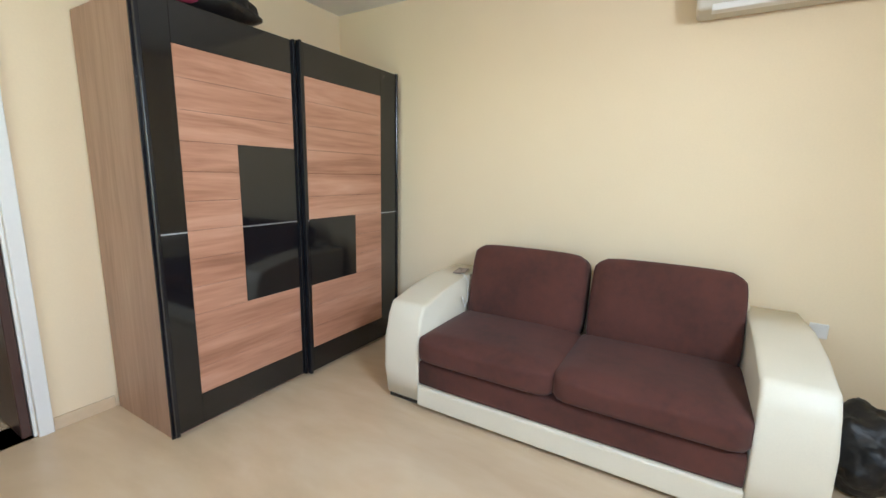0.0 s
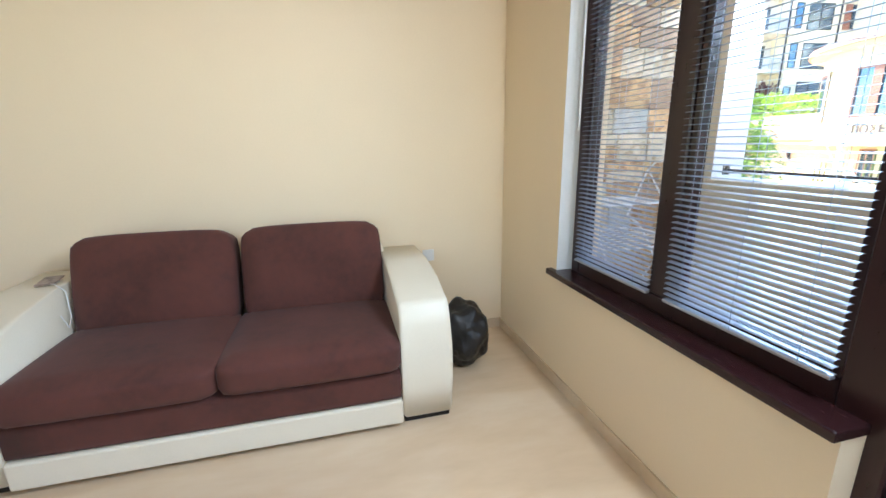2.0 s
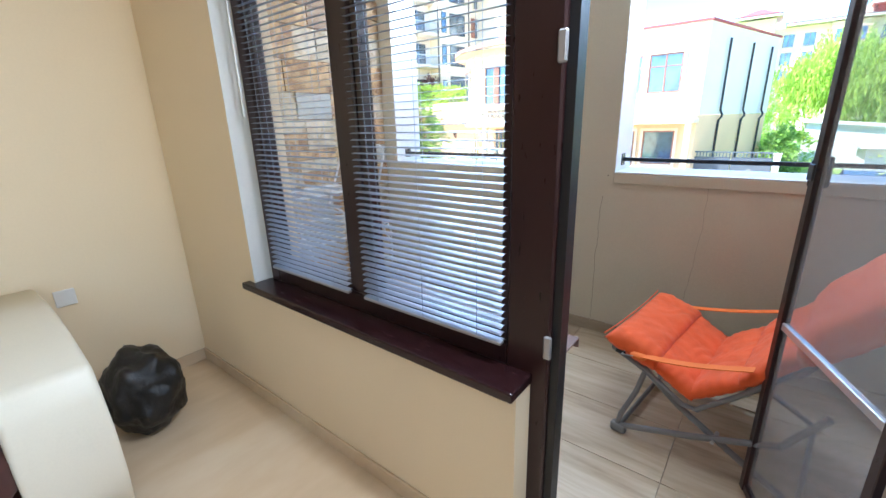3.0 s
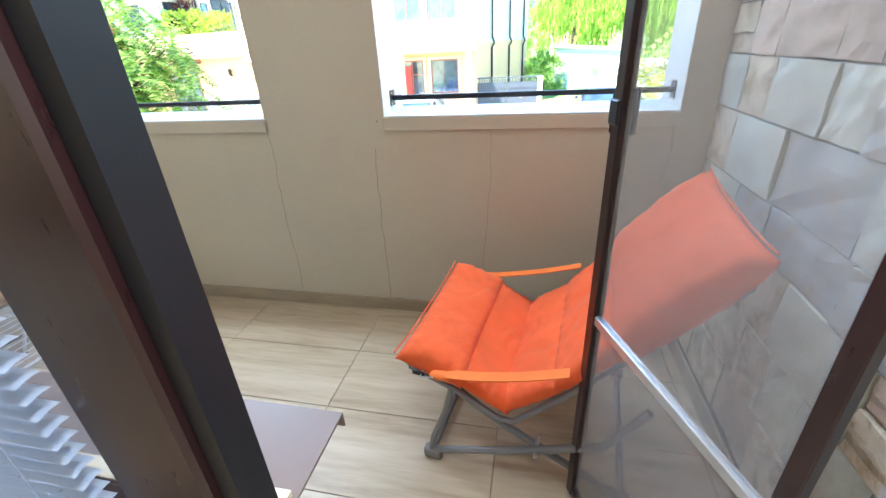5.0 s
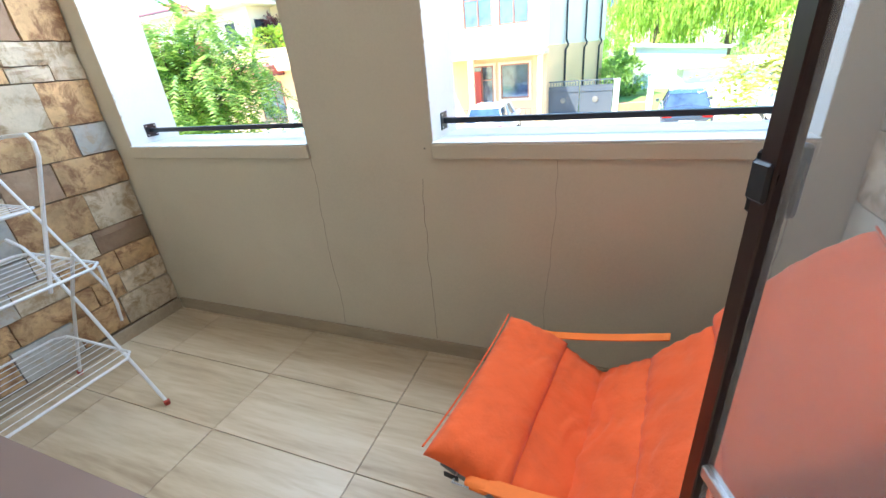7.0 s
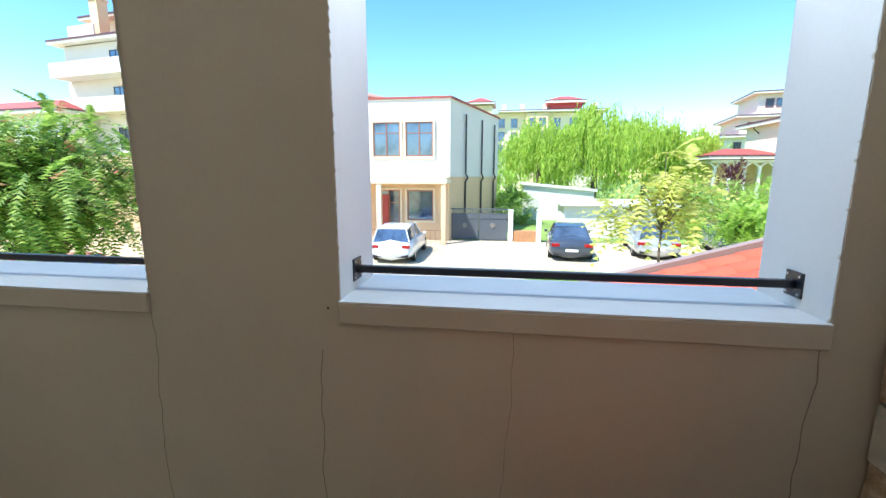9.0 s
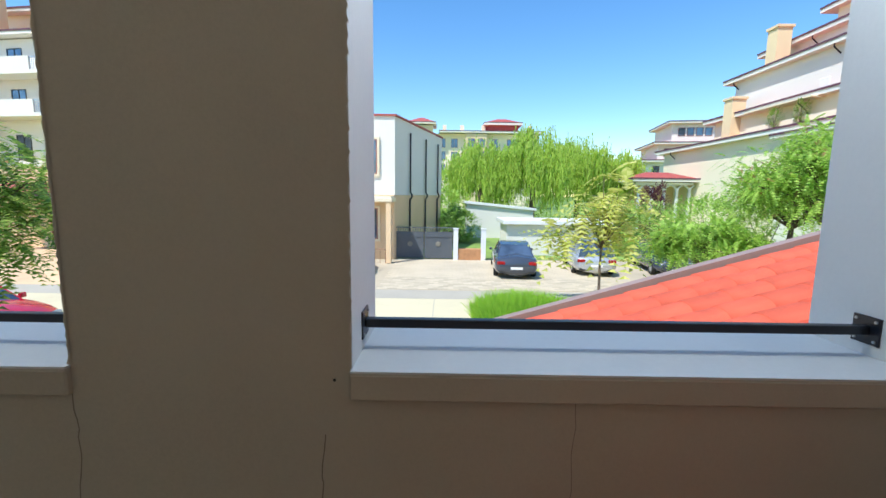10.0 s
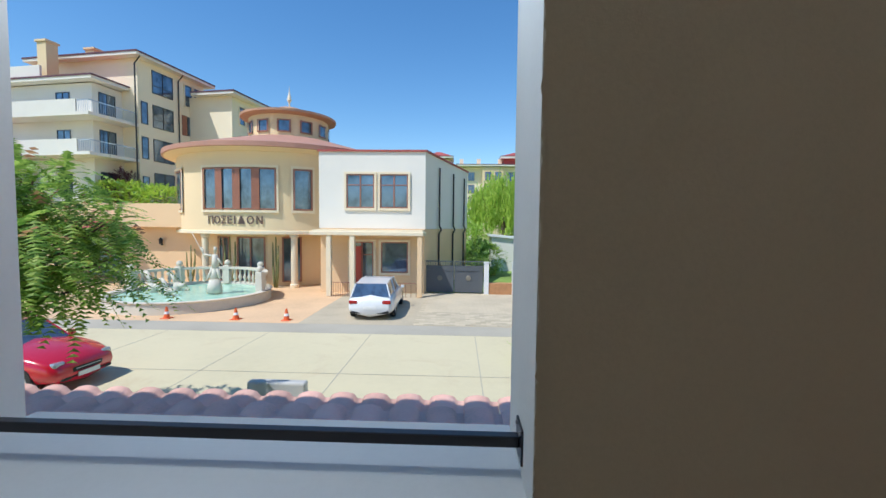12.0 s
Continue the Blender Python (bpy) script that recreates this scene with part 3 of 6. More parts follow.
# ---- things in the room ----
# wardrobe
wd = thing("wardrobe", pose(0, 0, 0), "two-door sliding wardrobe with walnut panels and black glass borders", "wardrobe")
X0, X1, YF, H = 0.05, 1.885, -3.335, 2.15
for nm, q in (("side_panel", (X1 - 0.022, X1, -3.965, YF - 0.045, 0.0, H)), ("side_panel", (X0, X0 + 0.022, -3.965, YF - 0.045, 0, H)), ("top_panel", (X0 + 0.022, X1 - 0.022, -3.965, YF - 0.045, H - 0.022, H)),
              ("bottom_panel", (X0 + 0.022, X1 - 0.022, -3.965, YF - 0.045, 0, 0.05)), ("back_panel", (X0 + 0.022, X1 - 0.022, -3.965, -3.955, 0.05, H - 0.022))):
    part(nm, boxm(*q, bevel=0.001), M_CARCASS, wd, "walnut coloured panel")
part("carcass_edge", boxm(X1 - 0.02, X1 + 0.004, YF - 0.0449, YF - 0.035, 0.0, H), M_BLACK, wd)


def sliding_door(x0, x1, y, inner, black):
    d = part("sliding_door", boxes([(x0, x1, y - 0.022, y - 0.004, 0.025, H - 0.002)]), M_BLACK, wd, "sliding door with a black glass border")
    part("door_edge", boxes([(x0 - 0.006, x0 + 0.012, y - 0.028, y + 0.010, 0.015, H + 0.004), (x1 - 0.012, x1 + 0.006, y - 0.028, y + 0.010, 0.015, H + 0.004)], 0.003), M_BLACK, d, "black metal edge profile")
    a0, a1 = inner
    z0, z1, zm = 0.195, 1.955, 1.068
    bx0, bx1, bz0, bz1 = black
    brd, pan = [], []
    brd += [(x0 + 0.013, a0 - 0.002, y - 0.0035, y, 0.03, zm - 0.004), (x0 + 0.013, a0 - 0.002, y - 0.0035, y, zm + 0.004, H - 0.006)] if a0 - x0 > 0.03 else []
    brd += [(a1 + 0.002, x1 - 0.013, y - 0.0035, y, 0.03, zm - 0.004), (a1 + 0.002, x1 - 0.013, y - 0.0035, y, zm + 0.004, H - 0.006)] if x1 - a1 > 0.03 else []
    brd += [(a0, a1, y - 0.0035, y, 0.03, z0 - 0.002), (a0, a1, y - 0.0035, y, z1 + 0.002, H - 0.006)]
    part("glass_border", boxes(brd), M_BLACKGL, d, "black glossy glass border")
    zs = [z0 + (z1 - z0) * k / 12 for k in range(13)]
    for k in range(12):
        segs = [(a0, a1)]
        if bz0 - 0.01 < (zs[k] + zs[k + 1]) / 2 < bz1 + 0.01:
            segs = [s for s in ((a0, bx0 - 0.002), (bx1 + 0.002, a1)) if s[1] - s[0] > 0.02]
        for s0, s1 in segs:
            part("walnut_panel", boxm(s0, s1, y - 0.0035, y + 0.0005, zs[k] + 0.0008, zs[k + 1] - 0.0008), M_WALNUT, d)
    zz = [z for z in zs]
    lo, hi = min(zz, key=lambda q: abs(q - bz0)), min(zz, key=lambda q: abs(q - bz1))
    part("inset_glass", boxes([(bx0, bx1, y - 0.0035, y + 0.0015, lo + 0.002, zm - 0.004), (bx0, bx1, y - 0.0035, y + 0.0015, zm + 0.004, hi - 0.002)]
                              if lo < zm - 0.1 < hi - 0.15 else [(bx0, bx1, y - 0.0035, y + 0.0015, lo + 0.002, hi - 0.002)]), M_BLACKGL, d, "inset black glass panel")
    strips = [(bx0, bx1, y - 0.003, y + 0.0025, zm - 0.003, zm + 0.003)] if hi > zz[7] else []
    if a0 - x0 > 0.03:
        strips.append((x0 + 0.013, a0 - 0.001, y - 0.003, y + 0.001, zm - 0.0035, zm + 0.0035))
    if x1 - a1 > 0.03:
        strips.append((a1 + 0.001, x1 - 0.013, y - 0.003, y + 0.001, zm - 0.0035, zm + 0.0035))
    for q in strips:
        part("metal_strip", boxm(*q), M_ALU, d, "thin pale metal strip")


sliding_door(1.035, 1.875, YF - 0.012, (1.064, 1.735), (1.064, 1.435, 0.635, 1.515))
sliding_door(0.060, 1.020, YF + 0.020, (0.265, 0.990), (0.560, 0.990, 0.635, 1.075))

# dark bags on top of the wardrobe
bm = bmesh.new()
bmesh.ops.create_icosphere(bm, subdivisions=4, radius=1)
for v in bm.verts:
    k = 1 + 0.22 * noise.noise(v.co * 2.3) + 0.06 * noise.noise(v.co * 7)
    v.co = Vector((v.co.x * 0.34 * k + 1.52, v.co.y * 0.15 * k - 3.50, max(-0.0, (v.co.z * 0.5 + 0.45) * 0.20 * k) + H))
tagged(part("black_bag", bm, M_BAG, smooth=True), "crumpled black cloth bag lying on top of the wardrobe", "bag")
bm = bmesh.new()
bmesh.ops.create_icosphere(bm, subdivisions=3, radius=1)
for v in bm.verts:
    k = 1 + 0.2 * noise.noise(v.co * 2.0 + Vector((4, 0, 0)))
    v.co = Vector((v.co.x * 0.12 * k + 1.66, v.co.y * 0.09 * k - 3.40, max(0.0, (v.co.z * 0.5 + 0.45) * 0.17 * k) + H + 0.02))
tagged(part("pink_cloth_bag", bm, surf("dark_pink_cloth", (0.40, 0.03, 0.09), 0.7, 0.3), smooth=True), "dark pink bag on top of the wardrobe beside a black one", "bag")

# sofa
so = thing("sofa", pose(0, 0, 0), "two-seat sofa in brown velour with cream leatherette arms, against the wall", "sofa")
SX = 0.975


def arm(y0, y1, side):
    """Slanting leatherette arm: a side profile drawn in x-z, given width, edges rounded."""
    prof = [(0.08, 0.04), (0.945, 0.04), (0.962, 0.22), (0.958, 0.40), (0.935, 0.54), (0.892, 0.618), (0.66, 0.662), (0.40, 0.695), (0.08, 0.70)]
    bm = bmesh.new()
    A = [bm.verts.new((x, y0, z)) for x, z in prof]
    B = [bm.verts.new((x, y1, z)) for x, z in prof]
    bm.faces.new(A)
    bm.faces.new(B[::-1])
    for i in range(len(prof)):
        j = (i + 1) % len(prof)
        bm.faces.new((A[j], A[i], B[i], B[j]))
    bmesh.ops.bevel(bm, geom=[e for e in bm.edges if abs(e.verts[0].co.y - e.verts[1].co.y) < 1e-6] + [e for e in bm.edges if abs(e.verts[0].co.y - e.verts[1].co.y) > 1e-6 and e.verts[0].co.x > 0.86 and e.verts[0].co.z > 0.5], offset=0.022, segments=4, affect="EDGES", profile=0.5)
    bmesh.ops.recalc_face_normals(bm, faces=bm.faces)
    a = part("arm", bm, M_LEATHER, so, "cream leatherette armrest", smooth=True)
    part("foot_strip", boxm(0.14, SX - 0.05, y0 + 0.01, y1 - 0.01, 0.0, 0.045, 0.004), M_BLACK, a, "black plastic foot strip")


arm(-2.72, -2.475, -1)
arm(-0.895, -0.645, 1)
part("base_panel", boxm(SX - 0.06, SX, -2.474, -0.896, 0.03, 0.155, 0.012, 3), M_LEATHER, so, "cream leatherette plinth")
part("base", cushion(bmesh.new(), 0.12, SX - 0.01, -2.474, -0.896, 0.156, 0.31, 0.02, 0.0, 8), M_VELOUR, so, smooth=True)
for y0, y1 in ((-2.472, -1.690), (-1.682, -0.898)):
    part("seat_cushion", cushion(bmesh.new(), 0.32, SX + 0.02, y0, y1, 0.305, 0.47, 0.05, 0.018, 12), M_VELOUR, so, smooth=True)
    bm = cushion(bmesh.new(), -0.10, 0.12, y0 + 0.035, y1 - 0.02, 0.0, 0.50, 0.05, 0.02, 12)
    bmesh.ops.transform(bm, matrix=pose(0.33, 0, 0.40, 0, -14, 0), verts=bm.verts)
    part("back_cushion", bm, M_VELOUR, so, smooth=True)
part("back_frame", boxm(0.03, 0.20, -2.50, -0.87, 0.05, 0.74, 0.03, 3), M_LEATHER, so, "cream leatherette back", smooth=True)

# small things by the sofa
bg = bmesh.new()
bmesh.ops.create_icosphere(bg, subdivisions=5, radius=1)
for v in bg.verts:
    k = 1 + 0.16 * noise.noise(v.co * 2.2) + 0.07 * abs(noise.noise(v.co * 6)) + 0.03 * abs(noise.noise(v.co * 15))
    v.co = Vector((v.co.x * 0.20 * k + 0.42, v.co.y * 0.155 * k - 0.43, max(0.0, v.co.z * 0.20 * k + 0.20)))
tagged(part("bin_bag", bg, M_BAG, smooth=True), "full black plastic bin bag standing on the floor beside the sofa", "bag")
so1 = thing("wall_socket", pose(0.0, -0.548, 0.60), "white wall socket low on the cream wall", "socket")
part("plate", boxm(0.001, 0.012, -0.04, 0.04, -0.04, 0.04, 0.003), M_WHITE, so1)
part("insert", lathe(bmesh.new(), [(0.0, 0.004), (0.018, 0.004), (0.020, 0.012), (0.0235, 0.012)], 20), M_WHITE, so1).matrix_local = pose(0.0, 0, 0, 0, 90)
bx = thing("phone_charger", pose(0.30, -2.56, 0.704, 0, 2, 10), "small grey charger with a white cable lying on the sofa arm", "charger")
part("body", boxm(-0.07, 0.07, -0.04, 0.04, 0, 0.008, 0.003), surf("grey_print", (0.30, 0.24, 0.20), 0.5, 0.6, 30, 90), bx)
part("cable", tube(bmesh.new(), [(0.06, 0.02, 0.004), (0.10, 0.05, 0.01), (0.10, 0.085, -0.03), (0.12, 0.09, -0.16), (0.16, 0.085, -0.20), (0.2, 0.08, -0.12)], 0.0025, 6), M_WHITE, bx, "thin white cable")

# air conditioner, high over the sofa
ac = thing("air_conditioner", pose(0.0, -0.86, 2.235), "white wall-mounted air conditioner high above the sofa", "air conditioner")
part("body", boxm(0.002, 0.20, -0.43, 0.43, 0.0, 0.28, 0.02, 3), surf("aged_plastic", (0.62, 0.58, 0.49), 0.5, 0.03), ac)
part("louver", boxm(0.14, 0.205, -0.36, 0.36, -0.012, 0.02, 0.004), M_WHITE, ac)


# ---- things on the balcony ----
# reclining garden chair: its own x runs from the foot end to the head end
ch = thing("garden_chair", pose(2.175, 1.125, 0, 0, 0, -7.5), "folding relax chair with thick bright orange padding and grey legs", "chair")
HW = 0.312


def padding(p, q, thick, half, ends, seed, ears=0.0):
    """A stuffed, quilted pad from p to q (x, z): ends say how far each end is drawn in by its seam."""
    L = math.hypot(q[0] - p[0], q[1] - p[1])
    nu, nv = 22, 34
    bm = bmesh.new()
    sides = []
    for side in (1, -1):
        rows = []
        for i in range(nu + 1):
            u = -1 + 2 * i / nu
            row = []
            for j in range(nv + 1):
                v = -1 + 2 * j / nv
                fu = (1 - abs(u) ** 2.6) ** 0.5
                low = ends[0] if u < 0 else ends[1]
                fu = low + (1 - low) * fu
                fv = (1 - abs(v) ** 9) ** 0.55
                rim = max(abs(u), abs(v)) ** 6
                x = L / 2 + u * L / 2 * (1 + ears * (abs(v) ** 3 - 0.4))
                y = v * half * (1 + ears * 0.5 * (abs(u) ** 3 - 0.4))
                w = noise.noise(Vector((x * 6 + seed * 3.1, y * 9, side * 2.0)))
                fold = noise.noise(Vector((x * 26 + w * 3, y * 7 + seed, side * 5.0)))
                gather = math.sin(v * 31 + seed + 3 * w) * abs(u) ** 4 + math.sin(u * 17 + seed + 2 * w) * abs(v) ** 6
                k = thick * 0.5 * fu * fv
                z = side * k + (0.008 * w + 0.006 * fold + 0.006 * gather) * (fu * fv) * (1 if side > 0 else 0.6)
                row.append((x + 0.003 * w * rim, y + 0.003 * fold * rim, z))
            rows.append(row)
        sides.append(rows)
    top = [[bm.verts.new(c) for c in row] for row in sides[0]]
    low = [[top[i][j] if j in (0, nv) else bm.verts.new(sides[1][i][j]) for j in range(nv + 1)] for i in range(nu + 1)]
    for i in range(nu):
        for j in range(nv):
            bm.faces.new((top[i][j], top[i + 1][j], top[i + 1][j + 1], top[i][j + 1]))
            bm.faces.new((low[i][j + 1], low[i + 1][j + 1], low[i + 1][j], low[i][j]))
    for i in (0, nu):
        for j in range(nv):
            q4 = [top[i][j], top[i][j + 1], low[i][j + 1], low[i][j]]
            q4 = list(dict.fromkeys(q4 if i == 0 else q4[::-1]))
            if len(q4) > 2:
                bm.faces.new(q4)
    bmesh.ops.transform(bm, matrix=pose(p[0], 0, p[1], 0, -math.degrees(math.atan2(q[1] - p[1], q[0] - p[0])), 0), verts=bm.verts)
    return bm


PADS = [("foot_pillow", (-0.005, 0.455), (0.200, 0.392), 0.105, HW + 0.006, (0.12, 0.45), 0.07),
        ("seat_pad", (0.180, 0.395), (0.345, 0.305), 0.065, HW - 0.004, (0.45, 0.5), 0.0),
        ("seat_pad", (0.330, 0.310), (0.490, 0.440), 0.070, HW - 0.008, (0.5, 0.45), 0.0),
        ("back_pad", (0.478, 0.430), (0.650, 0.615), 0.075, HW - 0.008, (0.45, 0.45), 0.0),
        ("headrest_pillow", (0.625, 0.600), (0.872, 0.905), 0.130, HW + 0.010, (0.45, 0.10), 0.06)]
for i, (nm, p, q, th, hw, ends, ears) in enumerate(PADS):
    pad_ = part(nm, padding(p, q, th, hw, ends, i + 1, ears), M_ORANGE, ch, smooth=True)
    d = Vector((q[0] - p[0], 0, q[1] - p[1]))
    a, b = Vector((p[0], 0, p[1])), Vector((q[0], 0, q[1]))
    if nm.endswith("pillow"):
        e_, s_ = (a, -1) if i == 0 else (b, 1)
        n_up = Vector((-d.z, 0, d.x)).normalized() * 0.012
        c = e_ + n_up + d.normalized() * s_ * 0.004
        part("piping", tube(bmesh.new(), [c + Vector((0, y * hw * 0.985, 0)) + d.normalized() * s_ * 0.010 * abs(y) ** 3 for y in (-1, -0.8, -0.5, 0, 0.5, 0.8, 1)], 0.0028, 6), M_ORANGE, pad_, "orange piping along the seam")
    if i == 0:
        part("fabric_label", boxm(0.045, 0.085, -hw - 0.004, -hw + 0.0, 0.405, 0.420, 0.001), M_GASKET, pad_, "small black fabric label")
for s in (-1, 1):
    y = s * (HW - 0.002)
    bm = bmesh.new()
    seg = 14
    prev = None
    for k in range(seg + 1):
        t = k / seg
        x, z = 0.11 + 0.40 * t, 0.420 + 0.100 * t - 0.012 * math.sin(math.pi * t)
        yy = y + s * 0.006 * math.sin(math.pi * t)
        cur = [bm.verts.new(c) for c in ((x, yy - 0.019, z), (x, yy + 0.019, z), (x, yy + 0.019, z - 0.004), (x, yy - 0.019, z - 0.004))]
        if prev:
            for a in range(4):
                bm.faces.new((prev[a], cur[a], cur[(a + 1) % 4], prev[(a + 1) % 4]))
        else:
            bm.faces.new(cur[::-1])
        prev = cur
    bm.faces.new(prev)
    bmesh.ops.recalc_face_normals(bm, faces=bm.faces)
    st_p = part("arm_strap", bm, M_ORANGE_D, ch, "flat orange arm strap")
    part("buckle", tube(bmesh.new(), [(0.075, y - 0.022, 0.412), (0.075, y + 0.022, 0.412), (0.118, y + 0.024, 0.420), (0.118, y - 0.024, 0.420)], 0.0032, 6, True), M_ALU, st_p, "small bent metal buckle")
    part("strap_loop", cushion(bmesh.new(), 0.105, 0.165, y - 0.022, y + 0.022, 0.409, 0.427, 0.008, 0.002, 6), M_ORANGE_D, st_p, "doubled strap end", smooth=True)
    yl = s * (HW - 0.025)
    part("side_tube", tube(bmesh.new(), [(0.02, yl, 0.405), (0.17, yl, 0.345), (0.31, yl, 0.262), (0.36, yl, 0.262), (0.50, yl, 0.405), (0.86, yl, 0.83)], 0.010, 10), M_TUBE, ch, "grey tube frame under the padding")
    part("leg", tube(bmesh.new(), [(0.075, yl, 0.030), (0.36, yl - 0.018, 0.150), (0.62, yl - 0.018, 0.262), (0.72, yl - 0.018, 0.43)], 0.0125, 10), M_TUBE, ch, "grey tube leg")
    part("leg", tube(bmesh.new(), [(0.70, yl + 0.016, 0.020), (0.50, yl + 0.016, 0.125), (0.30, yl + 0.016, 0.235), (0.10, yl + 0.016, 0.385)], 0.0125, 10), M_TUBE, ch, "grey tube leg")
    part("front_post", tube(bmesh.new(), [(0.072, yl - 0.002, 0.03), (0.085, yl - 0.002, 0.10), (0.135, yl, 0.235), (0.16, yl, 0.345)], 0.011, 10), M_TUBE, ch, "grey front post")
    part("rivet", tube(bmesh.new(), [(0.435, yl - 0.040, 0.177), (0.435, yl + 0.036, 0.177)], 0.007, 8), M_ALU, ch, "steel rivet")
    part("foot_cap", cushion(bmesh.new(), 0.045, 0.112, yl - 0.019, yl + 0.019, 0.0, 0.045, 0.013, 0, 6), M_TUBE, ch, "grey plastic foot", smooth=True)
    part("foot_cap", cushion(bmesh.new(), 0.675, 0.725, yl, yl + 0.032, 0.0, 0.035, 0.010, 0, 6), M_TUBE, ch, "grey plastic foot", smooth=True)
for x, z in ((0.078, 0.024), (0.700, 0.022), (0.02, 0.402), (0.84, 0.80)):
    part("cross_tube", tube(bmesh.new(), [(x, -HW + 0.03, z), (x, HW - 0.03, z)], 0.010, 10), M_TUBE, ch)

# folding clothes rack
rk = thing("clothes_rack", pose(0, 0, 0), "white wire folding clothes rack standing by the stone wall", "clothes rack")

def wire(pts, r=0.0075, closed=False):
    return tube(bmesh.new(), pts, r, 8, closed)


part("leg_frame", wire([(0.68, 1.03, 0.012), (0.36, 1.05, 0.46), (0.20, 1.06, 0.65), (0.10, 1.06, 0.74), (0.0, 1.06, 0.77)]), M_RACK, rk, "white tube leg frame")
part("leg_frame", wire([(0.68, 0.45, 0.012), (0.36, 0.47, 0.46), (0.20, 0.48, 0.65), (0.10, 0.48, 0.74), (0.0, 0.48, 0.77)]), M_RACK, rk, "white tube leg frame")
part("leg_frame", wire([(0.0, 1.05, 0.012), (0.30, 1.05, 0.50), (0.46, 1.06, 0.74)]), M_RACK, rk, "white tube leg frame")
part("leg_frame", wire([(0.0, 0.48, 0.012), (0.30, 0.48, 0.50), (0.44, 0.49, 0.72)]), M_RACK, rk, "white tube leg frame")
part("hook_arm", wire([(0.55, 0.90, 0.66), (0.565, 0.98, 0.92), (0.585, 1.05, 1.15), (0.575, 1.06, 1.20), (0.54, 1.065, 1.225), (0.40, 1.07, 1.22), (0.20, 1.07, 1.20), (0.14, 1.06, 1.14), (0.10, 0.95, 0.8)]), M_RACK, rk, "bent white tube arm")
for zz, x0, x1, y0, y1, n in ((0.70, 0.04, 0.60, 0.44, 1.08, 8), (0.27, 0.06, 0.60, 0.46, 1.04, 9), (0.93, 0.02, 0.34, 0.48, 1.08, 6)):
    sh = part("wing_frame", wire([(x0 + 0.04, y0, zz), (x1 - 0.04, y0, zz), (x1, y0 + 0.04, zz), (x1, y1 - 0.04, zz), (x1 - 0.04, y1, zz), (x0 + 0.04, y1, zz), (x0, y1 - 0.04, zz), (x0, y0 + 0.04, zz)], 0.0065, True), M_RACK, rk, "white tube wing")
    for k in range(n):
        x = x0 + (x1 - x0) * (k + 1) / (n + 1)
        part("wire", wire([(x, y0, zz), (x, y1, zz)], 0.0022), M_RACK, sh)
part("wing_arm", wire([(0.60, 1.06, 0.58), (0.30, 1.05, 0.98), (0.18, 1.05, 1.12)], 0.006), M_RACK, rk)
part("wing_arm", wire([(0.60, 0.46, 0.58), (0.30, 0.47, 0.98), (0.18, 0.47, 1.12)], 0.006), M_RACK, rk)
part("stay", wire([(0.60, 1.06, 0.70), (0.60, 1.06, 0.52), (0.60, 1.05, 0.44)], 0.006), M_RACK, rk)
for x, y in ((0.68, 1.03), (0.68, 0.45), (0.0, 1.05), (0.0, 0.48)):
    part("foot_cap", lathe(bmesh.new(), [(0.0, 0.0), (0.012, 0.0), (0.013, 0.022), (0.0, 0.024)], 12, (x, y, 0)), M_RED, rk, "small red plastic foot")

# ---- outdoors: ground ----
struct("ground", boxm(-900, 900, 2.0, 1500, G - 3.0, G - 0.16), M_SOIL, "green ground reaching the horizon")
struct("road", boxm(-60, 40, 7.2, 15.2, G - 0.15, G), M_CONC, "pale concrete road with slab joints")
bm = bmesh.new()
for k in range(-14, 10):
    box(bm, -1.9 + k * 3.6 - 0.012 + 0.0, -1.9 + k * 3.6 + 0.012, 7.25, 15.15, G + 0.001, G + 0.004)
for y in (11.3,):
    box(bm, -59, 39, y - 0.012, y + 0.012, G + 0.005, G + 0.007)
struct("road_joint", bm, M_ASPH, "dark joints between road slabs")
struct("gutter_strip", boxm(-60, 40, 15.2, 16.5, G - 0.14, G + 0.004), M_ASPH, "grey asphalt strip along the road")
struct("plaza", boxm(-26, -5.0, 16.5, 31, G - 0.12, G + 0.01), M_PAVE, "tan paved forecourt")
struct("forecourt", boxm(-5.0, 18, 16.5, 24.4, G - 0.12, G + 0.006), M_PAVER, "grey paved parking area")
struct("verge", boxm(-60, 40, 2.0, 7.2, G - 0.15, G + 0.05), M_SOIL, "planted strip in front of the house")
struct("lawn_behind", boxm(-5, 60, 24.4, 112, G - 0.12, G + 0.02), M_SOIL, "lawn behind the car park")


